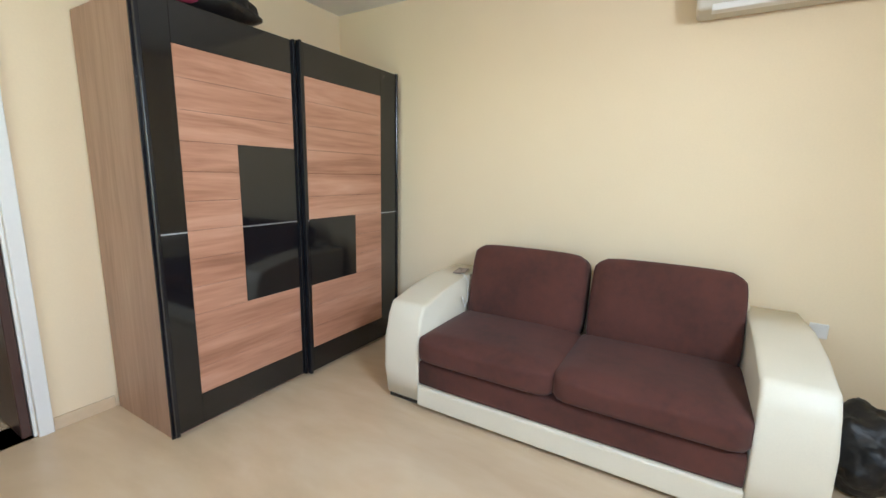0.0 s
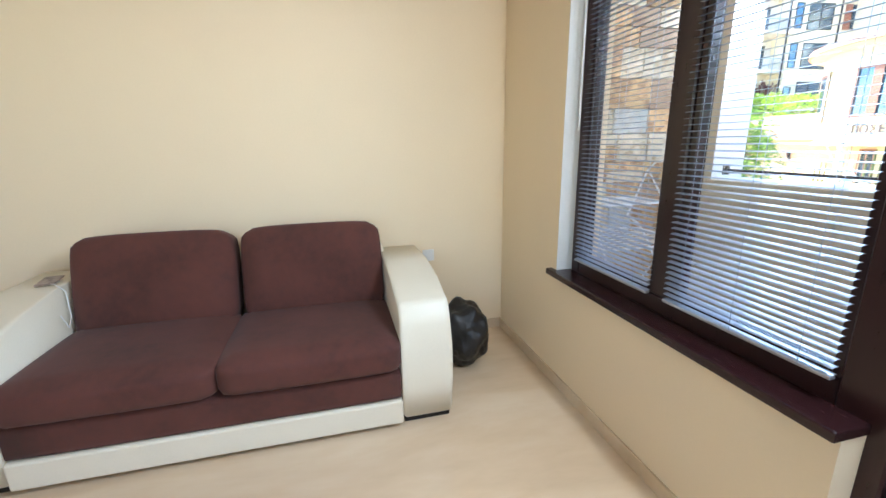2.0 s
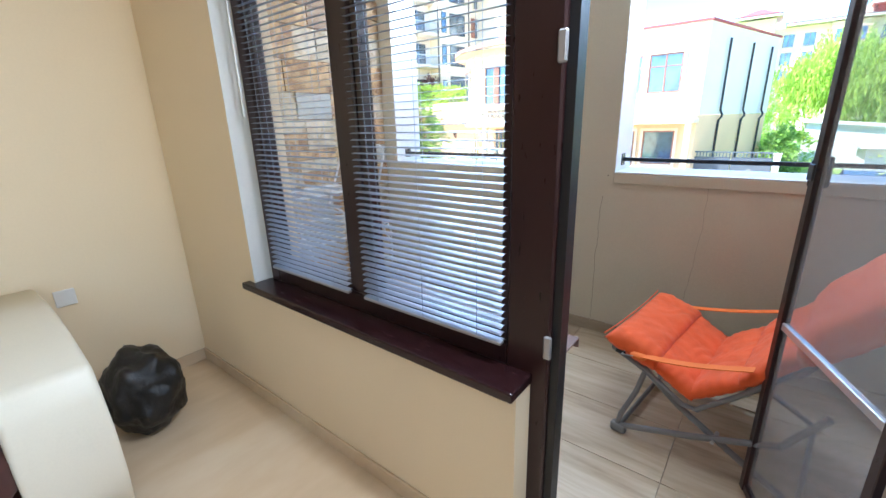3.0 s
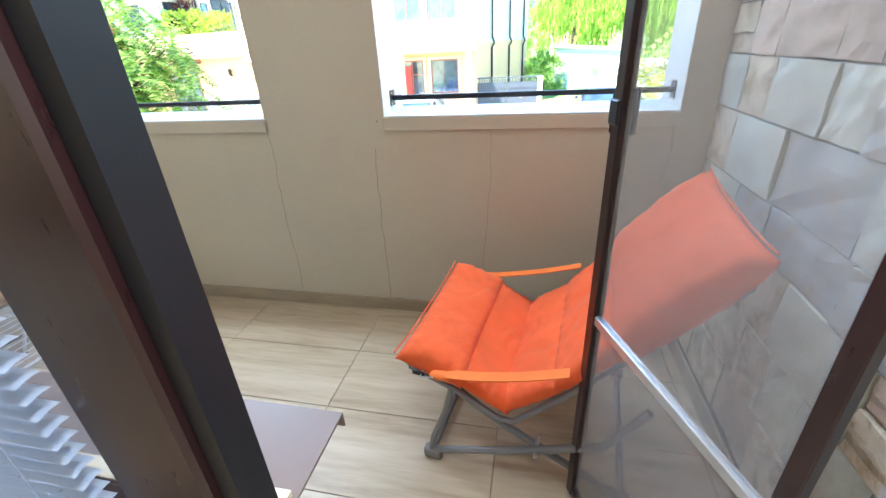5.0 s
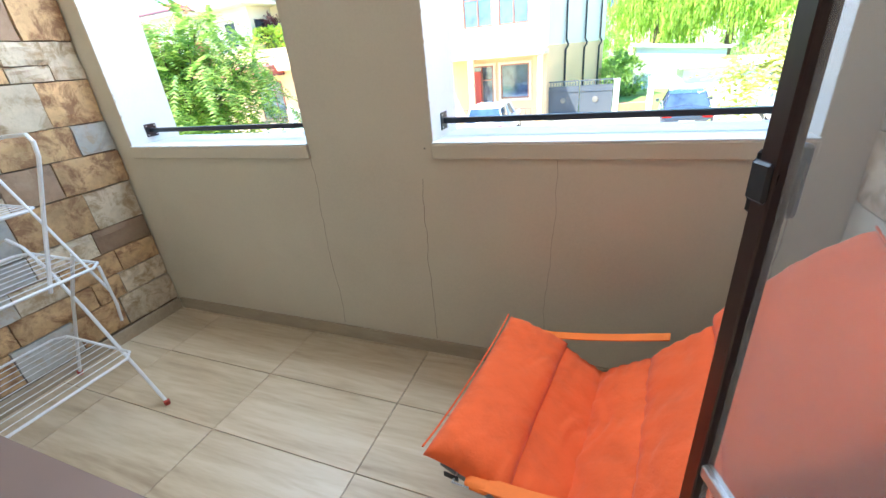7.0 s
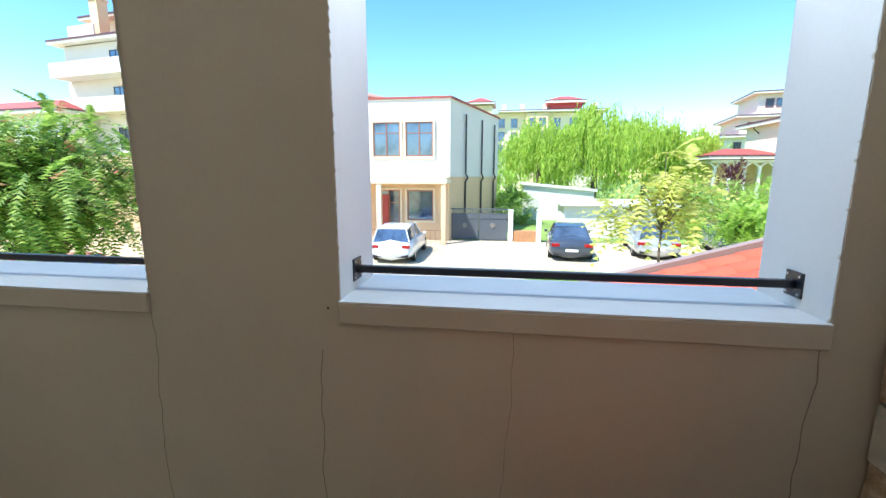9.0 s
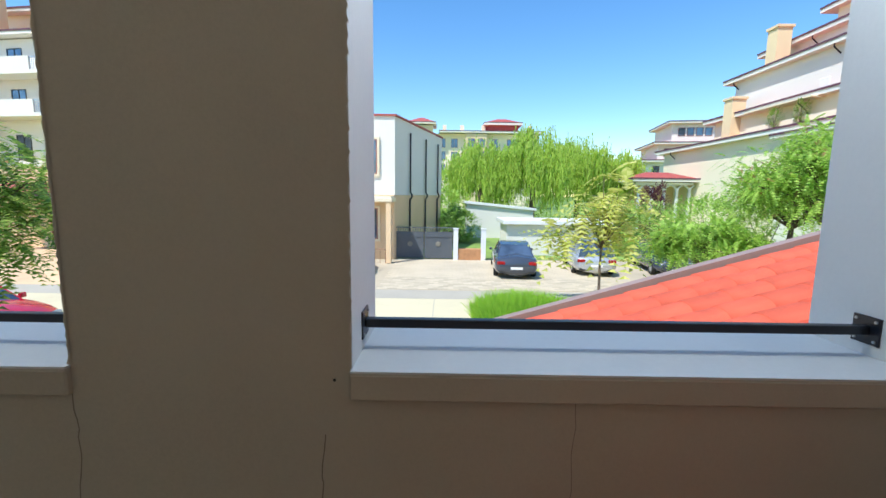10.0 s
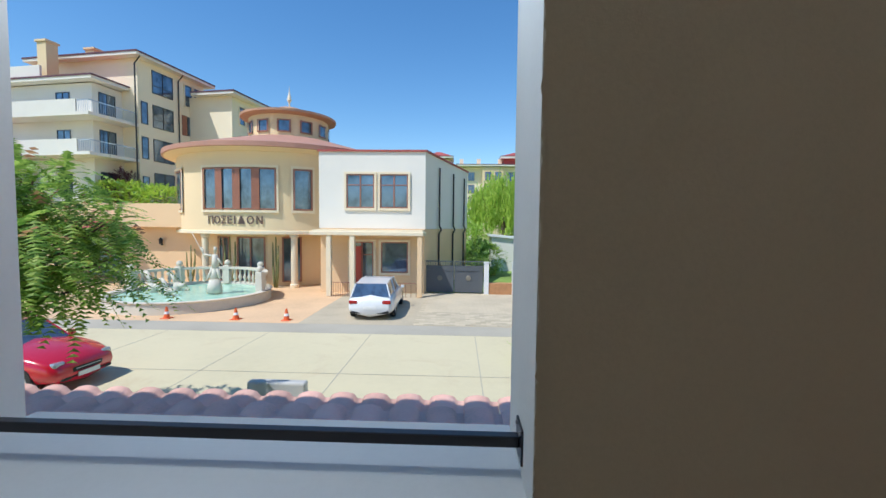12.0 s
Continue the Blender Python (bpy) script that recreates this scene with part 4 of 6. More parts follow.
def window_set(parent, x0, x1, z0, z1, y, nx=2, nz=1, frame=M_WFRAME, surround=M_TRIM, t=0.16, transom=None, m=None, s=0.12):
    """A window in a facade facing -y: stone surround, frame bars and dark panes."""
    def B(*a):
        return box(bmesh.new(), *a, m=m)
    w = part("window", B(x0, x1, y - 0.02, y + 0.05, z0, z1), M_DGLASS, parent, "dark reflecting window")
    bm = bmesh.new()
    f = 0.07
    for a in ((x0, x0 + f, z0, z1), (x1 - f, x1, z0, z1), (x0 + f, x1 - f, z0, z0 + f), (x0 + f, x1 - f, z1 - f, z1)):
        box(bm, a[0], a[1], y - 0.06, y - 0.021, a[2], a[3], m=m)
    for i in range(1, nx):
        x = x0 + (x1 - x0) * i / nx
        box(bm, x - f / 2, x + f / 2, y - 0.055, y - 0.021, z0 + f, z1 - f, m=m)
    if transom:
        zt = z0 + (z1 - z0) * transom
        for i in range(nx):
            a, b = x0 + (x1 - x0) * i / nx, x0 + (x1 - x0) * (i + 1) / nx
            box(bm, a + f, b - f, y - 0.05, y - 0.021, zt - 0.025, zt + 0.025, m=m)
    part("window_frame", bm, frame, w)
    if surround:
        bm = bmesh.new()
        for a in ((x0 - s, x0, z0 - s, z1 + s), (x1, x1 + s, z0 - s, z1 + s), (x0, x1, z0 - s, z0), (x0, x1, z1, z1 + s)):
            box(bm, a[0], a[1], y - 0.10, y + 0.04, a[2], a[3], m=m)
        part("surround", bm, surround, w)
    return w


# white block with a porch
wb = thing("white_building", pose(0, 0, 0), "two-storey white and tan building with a porch and drainpipes", "building")
def skewed(*a):
    """A block whose far end is shifted, as the side of the house runs askew."""
    bm = boxm(*a)
    for v in bm.verts:
        if v.co.y > 30:
            v.co.x += 0.279 * (v.co.y - 24.15)
    return bm


part("upper_wall", skewed(-6.75, -0.78, 24.15, 33.0, 1.35, 5.60), M_FACW, wb)
part("roof_edge", skewed(-6.82, -0.70, 24.06, 33.1, 5.60, 5.70), M_ROOFFAR, wb)
part("lower_wall", skewed(-6.6, -0.80, 23.92, 32.95, G, 1.34), M_FACT, wb)
part("cornice", boxm(-6.7, -0.72, 22.45, 24.14, 0.98, 1.20, 0.03), M_TRIM, wb)
part("porch_roof", boxm(-6.6, -0.80, 22.6, 23.91, 1.2, 1.28), M_TRIM, wb)
for x in (-5.85, -4.6, -1.05):
    part("column", boxm(x, x + 0.26, 22.5, 22.76, G + 0.02, 0.979, 0.01), M_TRIM if x < -2 else M_FACT, wb)
for a, b in ((-5.19, -3.62), (-3.30, -1.74)):
    window_set(wb, a, b, 2.48, 4.36, 24.15, 2, transom=0.68)
window_set(wb, -4.91, -3.61, -1.95, 0.62, 23.92, 2, transom=0.72, surround=M_TRIM)
window_set(wb, -3.20, -1.69, -1.10, 0.62, 23.92, 1, surround=M_TRIM)
part("door_panel", boxm(-4.72, -4.30, 23.80, 23.86, -1.9, 0.35), surf("red_poster", (0.42, 0.06, 0.04), 0.5), wb, "red poster on the door")
for x0, x1 in ((-5.6, -4.62), (-3.3, -1.1)):
    bm = bmesh.new()
    for k in range(9):
        x = x0 + (x1 - x0) * k / 8
        tube(bm, [(x, 22.6, G + 0.01), (x, 22.6, G + 0.75)], 0.012, 5)
    tube(bm, [(x0, 22.6, G + 0.76), (x1, 22.6, G + 0.76)], 0.02, 5)
    part("railing", bm, M_WFRAME, wb, "low thin porch railing")
for y in (26.2, 29.05, 31.7):
    xo = -0.78 + 0.279 * (y - 24.15)
    part("drainpipe", tube(bmesh.new(), [(xo + 0.12, y, 5.0), (xo + 0.12, y, 1.55), (xo + 0.22, y, 1.35), (xo + 0.22, y, 1.25), (xo + 0.10, y, 1.05), (xo + 0.10, y, G)], 0.055, 6), M_IRON, wb, "dark drainpipe")

# rotunda with lantern tier
CX, CYR, R = -11.45, 31.6, 7.1
rt = thing("rotunda", pose(CX, CYR, 0), "round cream building with a lantern tier and Greek lettering", "building")
part("upper_wall", lathe(bmesh.new(), [(R, 1.0), (R, 5.75)], 72), M_FACC, rt, smooth=True)
part("lower_wall", lathe(bmesh.new(), [(R - 1.2, G), (R - 1.2, 1.0), (R + 0.001, 1.001)], 72), M_FACC, rt)
part("cornice", lathe(bmesh.new(), [(R - 0.01, 0.92), (R + 0.10, 0.95), (R + 0.10, 1.12), (R + 0.005, 1.15)], 72), M_TRIM, rt)
part("eave", lathe(bmesh.new(), [(R, 5.70), (R + 0.70, 5.84)], 72), M_FACC, rt)
part("roof", lathe(bmesh.new(), [(R + 0.70, 5.841), (R + 0.82, 5.86), (R + 0.82, 6.12), (3.2, 7.45), (0.0, 7.5)], 72), surf("pink_brown_roof", (0.46, 0.24, 0.17), 0.7, 0.08, 1, 20), rt)
part("tier_wall", lathe(bmesh.new(), [(2.75, 7.3), (2.75, 9.0)], 48), M_FACC, rt, smooth=True)
part("tier_roof", lathe(bmesh.new(), [(2.75, 8.95), (3.3, 9.05), (3.32, 9.20), (1.0, 9.75), (0.8, 9.95), (0.0, 10.0)], 48), surf("tan_brown_roof", (0.50, 0.30, 0.19), 0.7), rt)
part("spire", lathe(bmesh.new(), [(0.25, 9.95), (0.06, 10.15), (0.05, 10.4), (0.16, 10.6), (0.12, 10.8), (0.03, 11.2), (0.0, 11.7)], 12), M_TRIM, rt)


def curved_window(a0, a1, z0, z1, r, cols, red=False, surround=True):
    """Window wrapped on the round wall between two bearings (degrees, -90 faces the road)."""
    A0, A1 = radians(a0), radians(a1)
    n = max(2, int((a1 - a0) / 4))
    w = part("window", lathe(bmesh.new(), [(r + 0.02, z0), (r + 0.02, z1)], n, a0=A0, a1=A1), M_DGLASS, rt, "dark curved window")
    bm = bmesh.new()
    for i in range(cols + 1):
        a = A0 + (A1 - A0) * i / cols
        wd2 = (0.22 if red and 0 < i < cols else 0.05) / r
        lathe(bm, [(r + 0.03, z0), (r + 0.10, z0), (r + 0.10, z1), (r + 0.03, z1)], 1, a0=a - wd2, a1=a + wd2)
    for z in (z0, z1 - 0.08):
        lathe(bm, [(r + 0.03, z), (r + 0.07, z), (r + 0.07, z + 0.08), (r + 0.03, z + 0.08)], n, a0=A0, a1=A1)
    part("window_frame", bm, M_WFRAME, w)
    if surround:
        bm = bmesh.new()
        d = 0.16 / r
        for a, b, c, e in ((A0 - d, A0 - d / 3, z0 - 0.16, z1 + 0.16), (A1 + d / 3, A1 + d, z0 - 0.16, z1 + 0.16), (A0 - d / 3, A1 + d / 3, z1 + 0.03, z1 + 0.16), (A0 - d / 3, A1 + d / 3, z0 - 0.16, z0 - 0.03)):
            lathe(bm, [(r + 0.001, c), (r + 0.11, c), (r + 0.11, e), (r + 0.001, e)], max(2, n), a0=a, a1=b)
        part("surround", bm, M_TRIM, w)


curved_window(-109, -74, 2.35, 4.75, R, 4, True)
curved_window(-66, -58, 2.35, 4.75, R, 1)
curved_window(-143, -128, 2.35, 4.75, R, 2)
for k in range(12):
    a = -90 + 15 + k * 30
    curved_window(a - 8, a + 8, 7.75, 8.6, 2.75, 1, False, False)
for a in (-112, -66, -150):
    ar = radians(a)
    part("column", lathe(bmesh.new(), [(0.26, G + 0.01), (0.26, G + 0.2), (0.2, G + 0.25), (0.19, 0.7), (0.26, 0.8), (0.26, 0.919)], 16, ((R - 0.25) * math.cos(ar), (R - 0.25) * math.sin(ar), 0)), M_TRIM, rt)
for a0, a1 in ((-112, -104), (-98, -82), (-72, -62)):
    curved_window(a0, a1, G + 0.25, 0.75, R - 1.2, 2, False, False)
# lettering over the entrance, bent round the wall
word = "\u03a0\u039f\u03a3\u0395\u0399\u0394\u039f\u039d"
a0, a1 = -105.2, -81.2
for i, chx in enumerate(word):
    cu = bpy.data.curves.new("letter", "FONT")
    cu.body, cu.size, cu.extrude, cu.align_x = chx, 0.60, 0.012, "CENTER"
    cu.offset = 0.012
    a = radians(a0 + (a1 - a0) * (0.0, 0.15, 0.295, 0.425, 0.525, 0.655, 0.83, 1.0)[i])
    lt = new("letter", cu)
    lt.parent = rt
    lt.matrix_local = Matrix.Translation(((R + 0.05) * math.cos(a), (R + 0.05) * math.sin(a), 1.54)) @ Euler((radians(90), 0, a + radians(90))).to_matrix().to_4x4()
    cu.materials.append(M_SIGNL)

# low wing on the left
lw = thing("low_wing", pose(0, 0, 0), "low tan wing with a parapet beside the round building", "building")
part("wall", boxm(-27.0, -15.2, 27.0, 33.0, G, 1.28), M_FACT, lw)
part("parapet_band", boxm(-27.0, -15.2, 26.3, 33.0, 1.281, 2.75), M_FACT, lw)
window_set(lw, -22.9, -20.6, G + 0.15, 0.6, 27.0, 3, surround=None)
cn = thing("canopy", pose(-22.4, 25.4, 1.0), "small red tiled canopy over the entrance of the low wing", "canopy")
bm = bmesh.new()
box(bm, -2.6, 2.4, -0.9, 1.5, 0.0, 0.12)
part("fascia", bm, M_EAVE, cn)
bm = bmesh.new()
vs = [bm.verts.new(p) for p in ((-2.6, -0.9, 0.121), (2.4, -0.9, 0.121), (2.4, 1.5, 0.121), (-2.6, 1.5, 0.121), (-2.2, 1.5, 0.95), (2.0, 1.5, 0.95))]
for q in ((0, 1, 5, 4), (1, 2, 5), (3, 0, 4), (2, 3, 4, 5), (3, 2, 1, 0)):
    bm.faces.new([vs[i] for i in q])
part("roof", bm, M_ROOFFAR, cn)

# fountain
FX, FY = -11.9, 20.8
fo = thing("fountain", pose(FX, FY, G + 0.01), "round stone fountain with a balustrade and pale green water", "fountain")
part("basin", lathe(bmesh.new(), [(3.55, 0.0), (3.55, 0.42), (3.62, 0.50), (3.30, 0.50), (3.22, 0.42), (3.22, 0.10), (0.0, 0.10)], 56), M_STONEW, fo)
part("water", lathe(bmesh.new(), [(3.215, 0.36), (1.6, 0.362), (0.0, 0.36)], 40), M_WATER, fo, "pale green water")
bal = part("balustrade", lathe(bmesh.new(), [(3.40, 1.22), (3.40, 1.34), (3.10, 1.34), (3.10, 1.22)], 40, a0=radians(5), a1=radians(175)), M_STONEW, fo)
for k in range(29):
    a = radians(8 + 164 * k / 28)
    part("baluster", lathe(bmesh.new(), [(0.07, 0.50), (0.05, 0.58), (0.10, 0.75), (0.045, 1.0), (0.07, 1.10), (0.07, 1.22)], 8, (3.25 * math.cos(a), 3.25 * math.sin(a), 0)), M_STONEW, bal)
for a in (3, 48, 92, 134, 177):
    ar = radians(a)
    c, s = 3.28 * math.cos(ar), 3.28 * math.sin(ar)
    part("post", boxes([(c - 0.17, c + 0.17, s - 0.17, s + 0.17, 0.4, 1.42)], 0.02), M_STONEW, bal)
    part("ball", lathe(bmesh.new(), [(0.05, 1.42), (0.15, 1.50), (0.16, 1.60), (0.1, 1.70), (0.0, 1.73)], 12, (c, s, 0)), M_STONEW, bal)


def blobs(rows):
    bm = bmesh.new()
    for p, q, r0, r1 in rows:
        tube(bm, [p, ((p[0] + q[0]) / 2 + 0.02, (p[1] + q[1]) / 2, (p[2] + q[2]) / 2), q], [r0 * 0.66, (r0 + r1) * 0.36, r1 * 0.66], 8)
    return bm


st = blobs([((0, 0, 0.1), (0, 0, 0.75), 0.55, 0.35), ((0, 0, 0.7), (0.05, 0, 1.35), 0.26, 0.20), ((0.05, 0, 1.3), (0.05, 0, 1.95), 0.24, 0.19), ((0.05, 0, 1.95), (0.06, 0, 2.10), 0.07, 0.07),
            ((0.06, 0, 2.06), (0.06, 0, 2.32), 0.11, 0.09), ((0.05, 0, 1.85), (-0.45, -0.1, 1.95), 0.08, 0.06), ((-0.45, -0.1, 1.95), (-0.55, -0.1, 2.3), 0.06, 0.05), ((0.1, 0, 1.85), (0.4, 0, 1.45), 0.08, 0.05),
            ((-0.05, 0, 1.35), (-0.25, -0.2, 0.75), 0.12, 0.07), ((0.1, 0, 1.35), (0.35, -0.1, 0.8), 0.13, 0.08), ((-0.3, -0.1, 1.6), (-1.0, -0.1, 3.0), 0.03, 0.02)])
tagged(part("statue", st, M_STONEW, smooth=True), "white stone figure with a long spear rising from the fountain", "statue").matrix_world = pose(FX + 1.2, FY - 0.2, G + 0.35)
for dx, dy, k in ((-2.0, 0.0, 1.0), (-0.6, -0.9, 0.8), (-1.2, 0.6, 0.9)):
    hb = blobs([((0, 0, 0), (-0.05, 0, 0.5), 0.30, 0.24), ((-0.05, 0, 0.45), (-0.35, 0, 1.05), 0.2, 0.12), ((-0.33, 0, 1.05), (-0.62, 0, 0.95), 0.11, 0.07), ((-0.1, 0.1, 0.5), (-0.5, 0.1, 0.45), 0.07, 0.04), ((0, 0, 0.3), (0.5, 0, 0.35), 0.25, 0.15)])
    tagged(part("horse_statue", hb, M_STONEW, smooth=True), "small white stone horse rearing out of the fountain water", "statue").matrix_world = Matrix.Translation((FX + dx, FY + dy, G + 0.35)) @ Matrix.Scale(k, 4)

wl = thing("wall_lamp", pose(-17.9, 26.97, 0.0), "small dark wall lamp on the low tan wing", "lamp")
part("bracket", boxm(-0.05, 0.05, -0.12, -0.001, 0.1, 0.2, 0.01), M_IRON, wl)
part("lantern", lathe(bmesh.new(), [(0.0, 0.15), (0.09, 0.2), (0.12, 0.45), (0.14, 0.47), (0.02, 0.6), (0.0, 0.62)], 10, (0, -0.16, 0)), M_IRON, wl)

# tall cacti between the columns of the entrance
M_CACTUS = surf("dull_green_cactus", (0.20, 0.20, 0.07), 0.8, 0.2, 4, 40, 0.4)
cac = thing("cactus", pose(-12.5, 25.15, G + 0.012), "tall branching olive green cactus beside the entrance columns", "cactus", "entrance cacti")
for k, (dx, h, b) in enumerate(((0.0, 3.0, 0.05), (-0.24, 2.5, -0.12), (0.26, 2.7, 0.15), (0.12, 1.7, 0.30))):
    part("stem", tube(bmesh.new(), [(dx * 0.3, 0.03 * k, 0.0), (dx * 0.9, 0.03 * k, h * 0.25), (dx + b * 0.4, 0.02 * k, h * 0.6), (dx + b * 0.5, 0.02 * k, h)], [0.07, 0.065, 0.06, 0.035], 8), M_CACTUS, cac, smooth=True)
copy_thing(cac, pose(-9.72, 25.25, G + 0.012, 0, 0, 140))
copy_thing(cac, pose(-15.75, 26.5, G + 0.012, 0, 0, 60) @ Matrix.Scale(0.8, 4))

# traffic cones
cone = thing("traffic_cone", pose(-10.42, 16.9, G + 0.01), "small orange traffic cone on the edge of the forecourt", "traffic cone", "traffic cones")
part("base", boxm(-0.17, 0.17, -0.17, 0.17, 0, 0.03, 0.008), M_CONE, cone)
part("body", lathe(bmesh.new(), [(0.12, 0.03), (0.035, 0.46), (0.0, 0.47)], 14), M_CONE, cone)
part("stripe", lathe(bmesh.new(), [(0.094, 0.18), (0.073, 0.28)], 14), M_WHITE, cone)
for x in (-7.65, -5.62):
    copy_thing(cone, pose(x, 16.95, G + 0.01))

# gate, planter posts, sheds
gt = thing("steel_gate", pose(0.86, 24.25, G + 0.02), "dark grey double steel gate with round emblems", "gate")
for s in (-1, 1):
    lf = part("gate_leaf", boxes([(min(s * 0.02, s * 1.62), max(s * 0.02, s * 1.62), 0, 0.04, 0.05, 1.55)]), M_GATE, gt)
    part("leaf_frame", boxes([(min(s * 0.02, s * 1.62), max(s * 0.02, s * 1.62), -0.03, -0.001, z, z + 0.06) for z in (0.05, 1.25, 1.76)] +
                             [(min(a, b), max(a, b), -0.03, 0.03, 1.551, 1.759) for a, b in [(s * (0.05 + 0.14 * k), s * (0.08 + 0.14 * k)) for k in range(12)]]), M_GATE, lf)
    part("emblem", lathe(bmesh.new(), [(0.0, 0), (0.15, 0.0), (0.13, 0.02), (0.0, 0.03)], 16, (0, 0, 0)), surf("dull_bronze", (0.22, 0.20, 0.16), 0.5), lf).matrix_local = pose(s * 0.8, -0.01, 0.85, 90)
pl = thing("brick_planter", pose(3.45, 24.2, G + 0.01), "low orange brick planter between white posts", "planter")
part("wall", boxm(-0.85, 0.85, -0.2, 0.3, 0, 0.62, 0.01), surf("orange_brick", (0.50, 0.25, 0.11), 0.85, 0.15, 4, 20), pl)
for x in (-0.80, 0.75):
    part("post", boxes([(x - 0.13, x + 0.13, -0.26, -0.0, 0.0, 1.75), (x - 0.16, x + 0.16, -0.29, 0.03, 1.751, 1.80)]), M_WHITE, pl)
sd = thing("long_shed", pose(6.6, 36.2, G + 0.03), "long low white shed with a flat sloping roof", "shed")
bm = bmesh.new()
box(bm, -2.75, 2.9, 0, 3.0, 0, 2.65)
for v in bm.verts:
    if v.co.z > 1:
        v.co.z += -0.09 * v.co.x
part("wall", bm, M_FACW, sd)
bm = bmesh.new()
box(bm, -2.95, 3.1, -0.2, 3.2, 2.66, 2.84)
for v in bm.verts:
    v.co.z += -0.09 * v.co.x
part("roof", bm, M_WHITE, sd)
kk = thing("white_kiosk", pose(7.4, 26.2, G + 0.03), "low white garage with a flat overhanging roof", "shed")
part("wall", boxm(-1.6, 4.6, 0, 3.0, 0, 1.9), M_FACW, kk)
part("roof", boxm(-1.85, 4.8, -0.35, 3.2, 1.901, 2.15, 0.02), M_WHITE, kk)


# ---- cars ----
M_LAMPG = surf("headlight_glass", (0.42, 0.44, 0.47), 0.1, 0.2, 6, 30, 0.0, metal=0.4)
def car(name, m, paint, label, L=4.5, W=1.80, H=1.47, wagon=False):
    """A parked car, nose towards +y of its own axes, from a lofted body, glass house, wheels and lights."""
    c = thing(name, m, label, "car", "parked cars")
    # stations along the length: y, belt height, lower height, half width
    st_ = [(-0.5, 0.62, 0.32, 0.70), (-0.47, 0.86, 0.26, 0.82), (-0.40, 0.93, 0.22, 0.88), (-0.25, 0.95, 0.20, 0.90), (0.0, 0.93, 0.20, 0.90), (0.2, 0.92, 0.20, 0.90),
           (0.33, 0.84, 0.22, 0.88), (0.43, 0.72, 0.24, 0.82), (0.49, 0.58, 0.28, 0.66)]
    bm = bmesh.new()
    rings = []
    for y, zt, zb, w in st_:
        w *= W / 1.8
        zs = [(w * 0.80, zb), (w, zb + 0.14), (w * 1.0, (zt + zb) / 2 + 0.05), (w * 0.96, zt - 0.06), (w * 0.84, zt)]
        ring = [bm.verts.new((x, y * L, z)) for x, z in zs] + [bm.verts.new((-x, y * L, z)) for x, z in reversed(zs)]
        rings.append(ring)
    n = len(rings[0])
    for A, B in zip(rings, rings[1:]):
        for k in range(n):
            bm.faces.new((A[k], A[(k + 1) % n], B[(k + 1) % n], B[k]))
    bm.faces.new(rings[0][::-1])
    bm.faces.new(rings[-1])
    bmesh.ops.recalc_face_normals(bm, faces=bm.faces)
    bmesh.ops.subdivide_edges(bm, edges=bm.edges[:], cuts=1, smooth=0.6, use_grid_fill=True)
    part("body", bm, paint, c, smooth=True)
    back = -0.46 if wagon else -0.36
    g = [(back, 0.92, 0.74), (back + (0.04 if wagon else 0.12), H - 0.08, 0.60), (-0.12, H, 0.60), (0.04, H - 0.03, 0.60), (0.20, 0.93, 0.72)]
    bm = bmesh.new()
    rr = []
    for i, (y, z, w) in enumerate(g):
        w *= W / 1.8
        zb = 0.90
        wb_ = 0.76 * W / 1.8
        rr.append([bm.verts.new((wb_, y * L, zb)), bm.verts.new((w, y * L, z)), bm.verts.new((-w, y * L, z)), bm.verts.new((-wb_, y * L, zb))])
    for A, B in zip(rr, rr[1:]):
        for k in range(3):
            bm.faces.new((A[k], A[k + 1], B[k + 1], B[k]))
    bmesh.ops.recalc_face_normals(bm, faces=bm.faces)
    part("window_glass", bm, M_DGLASS, c, "dark tinted car glass")
    bm = bmesh.new()
    rf = [(g[1][0], g[1][1]), (-0.12, H), (0.04, H - 0.03)]
    for (ya, za), (yb, zb) in zip(rf, rf[1:]):
        w = 0.615 * W / 1.8
        q = [bm.verts.new(p) for p in ((w, ya * L, za + 0.012), (-w, ya * L, za + 0.012), (-w, yb * L, zb + 0.012), (w, yb * L, zb + 0.012))]
        bm.faces.new(q)
        q2 = [bm.verts.new(p) for p in ((w, ya * L, za - 0.05), (w, ya * L, za + 0.012), (w, yb * L, zb + 0.012), (w, yb * L, zb - 0.05))]
        bm.faces.new(q2)
        q3 = [bm.verts.new(p) for p in ((-w, ya * L, za + 0.012), (-w, ya * L, za - 0.05), (-w, yb * L, zb - 0.05), (-w, yb * L, zb + 0.012))]
        bm.faces.new(q3)
    for s in (-1, 1):
        for ya, za, wa, yb, zb, wb_ in ((g[0][0], 0.9, 0.765, g[1][0], g[1][1], 0.61), (-0.13, 0.9, 0.768, -0.12, H - 0.01, 0.612), (g[4][0], 0.9, 0.76, g[3][0], g[3][1], 0.61)):
            tube(bm, [(s * wa * W / 1.8, ya * L, za), (s * wb_ * W / 1.8, yb * L, zb)], 0.03, 5)
    part("roof", bm, paint, c)
    for x in (-1, 1):
        for y in (-0.30, 0.31):
            wh = part("wheel", lathe(bmesh.new(), [(0.20, -0.1), (0.31, -0.1), (0.325, -0.06), (0.325, 0.06), (0.31, 0.1), (0.20, 0.1)], 24), M_TYRE, c, "black tyre")
            wh.matrix_local = pose(x * (W / 2 - 0.10), y * L, 0.325, 0, 90)
            part("rim", lathe(bmesh.new(), [(0.0, -0.07), (0.09, -0.09), (0.2, -0.085), (0.2, 0.085), (0.09, 0.09), (0.0, 0.07)], 10), M_ALU, wh, "silver wheel rim")
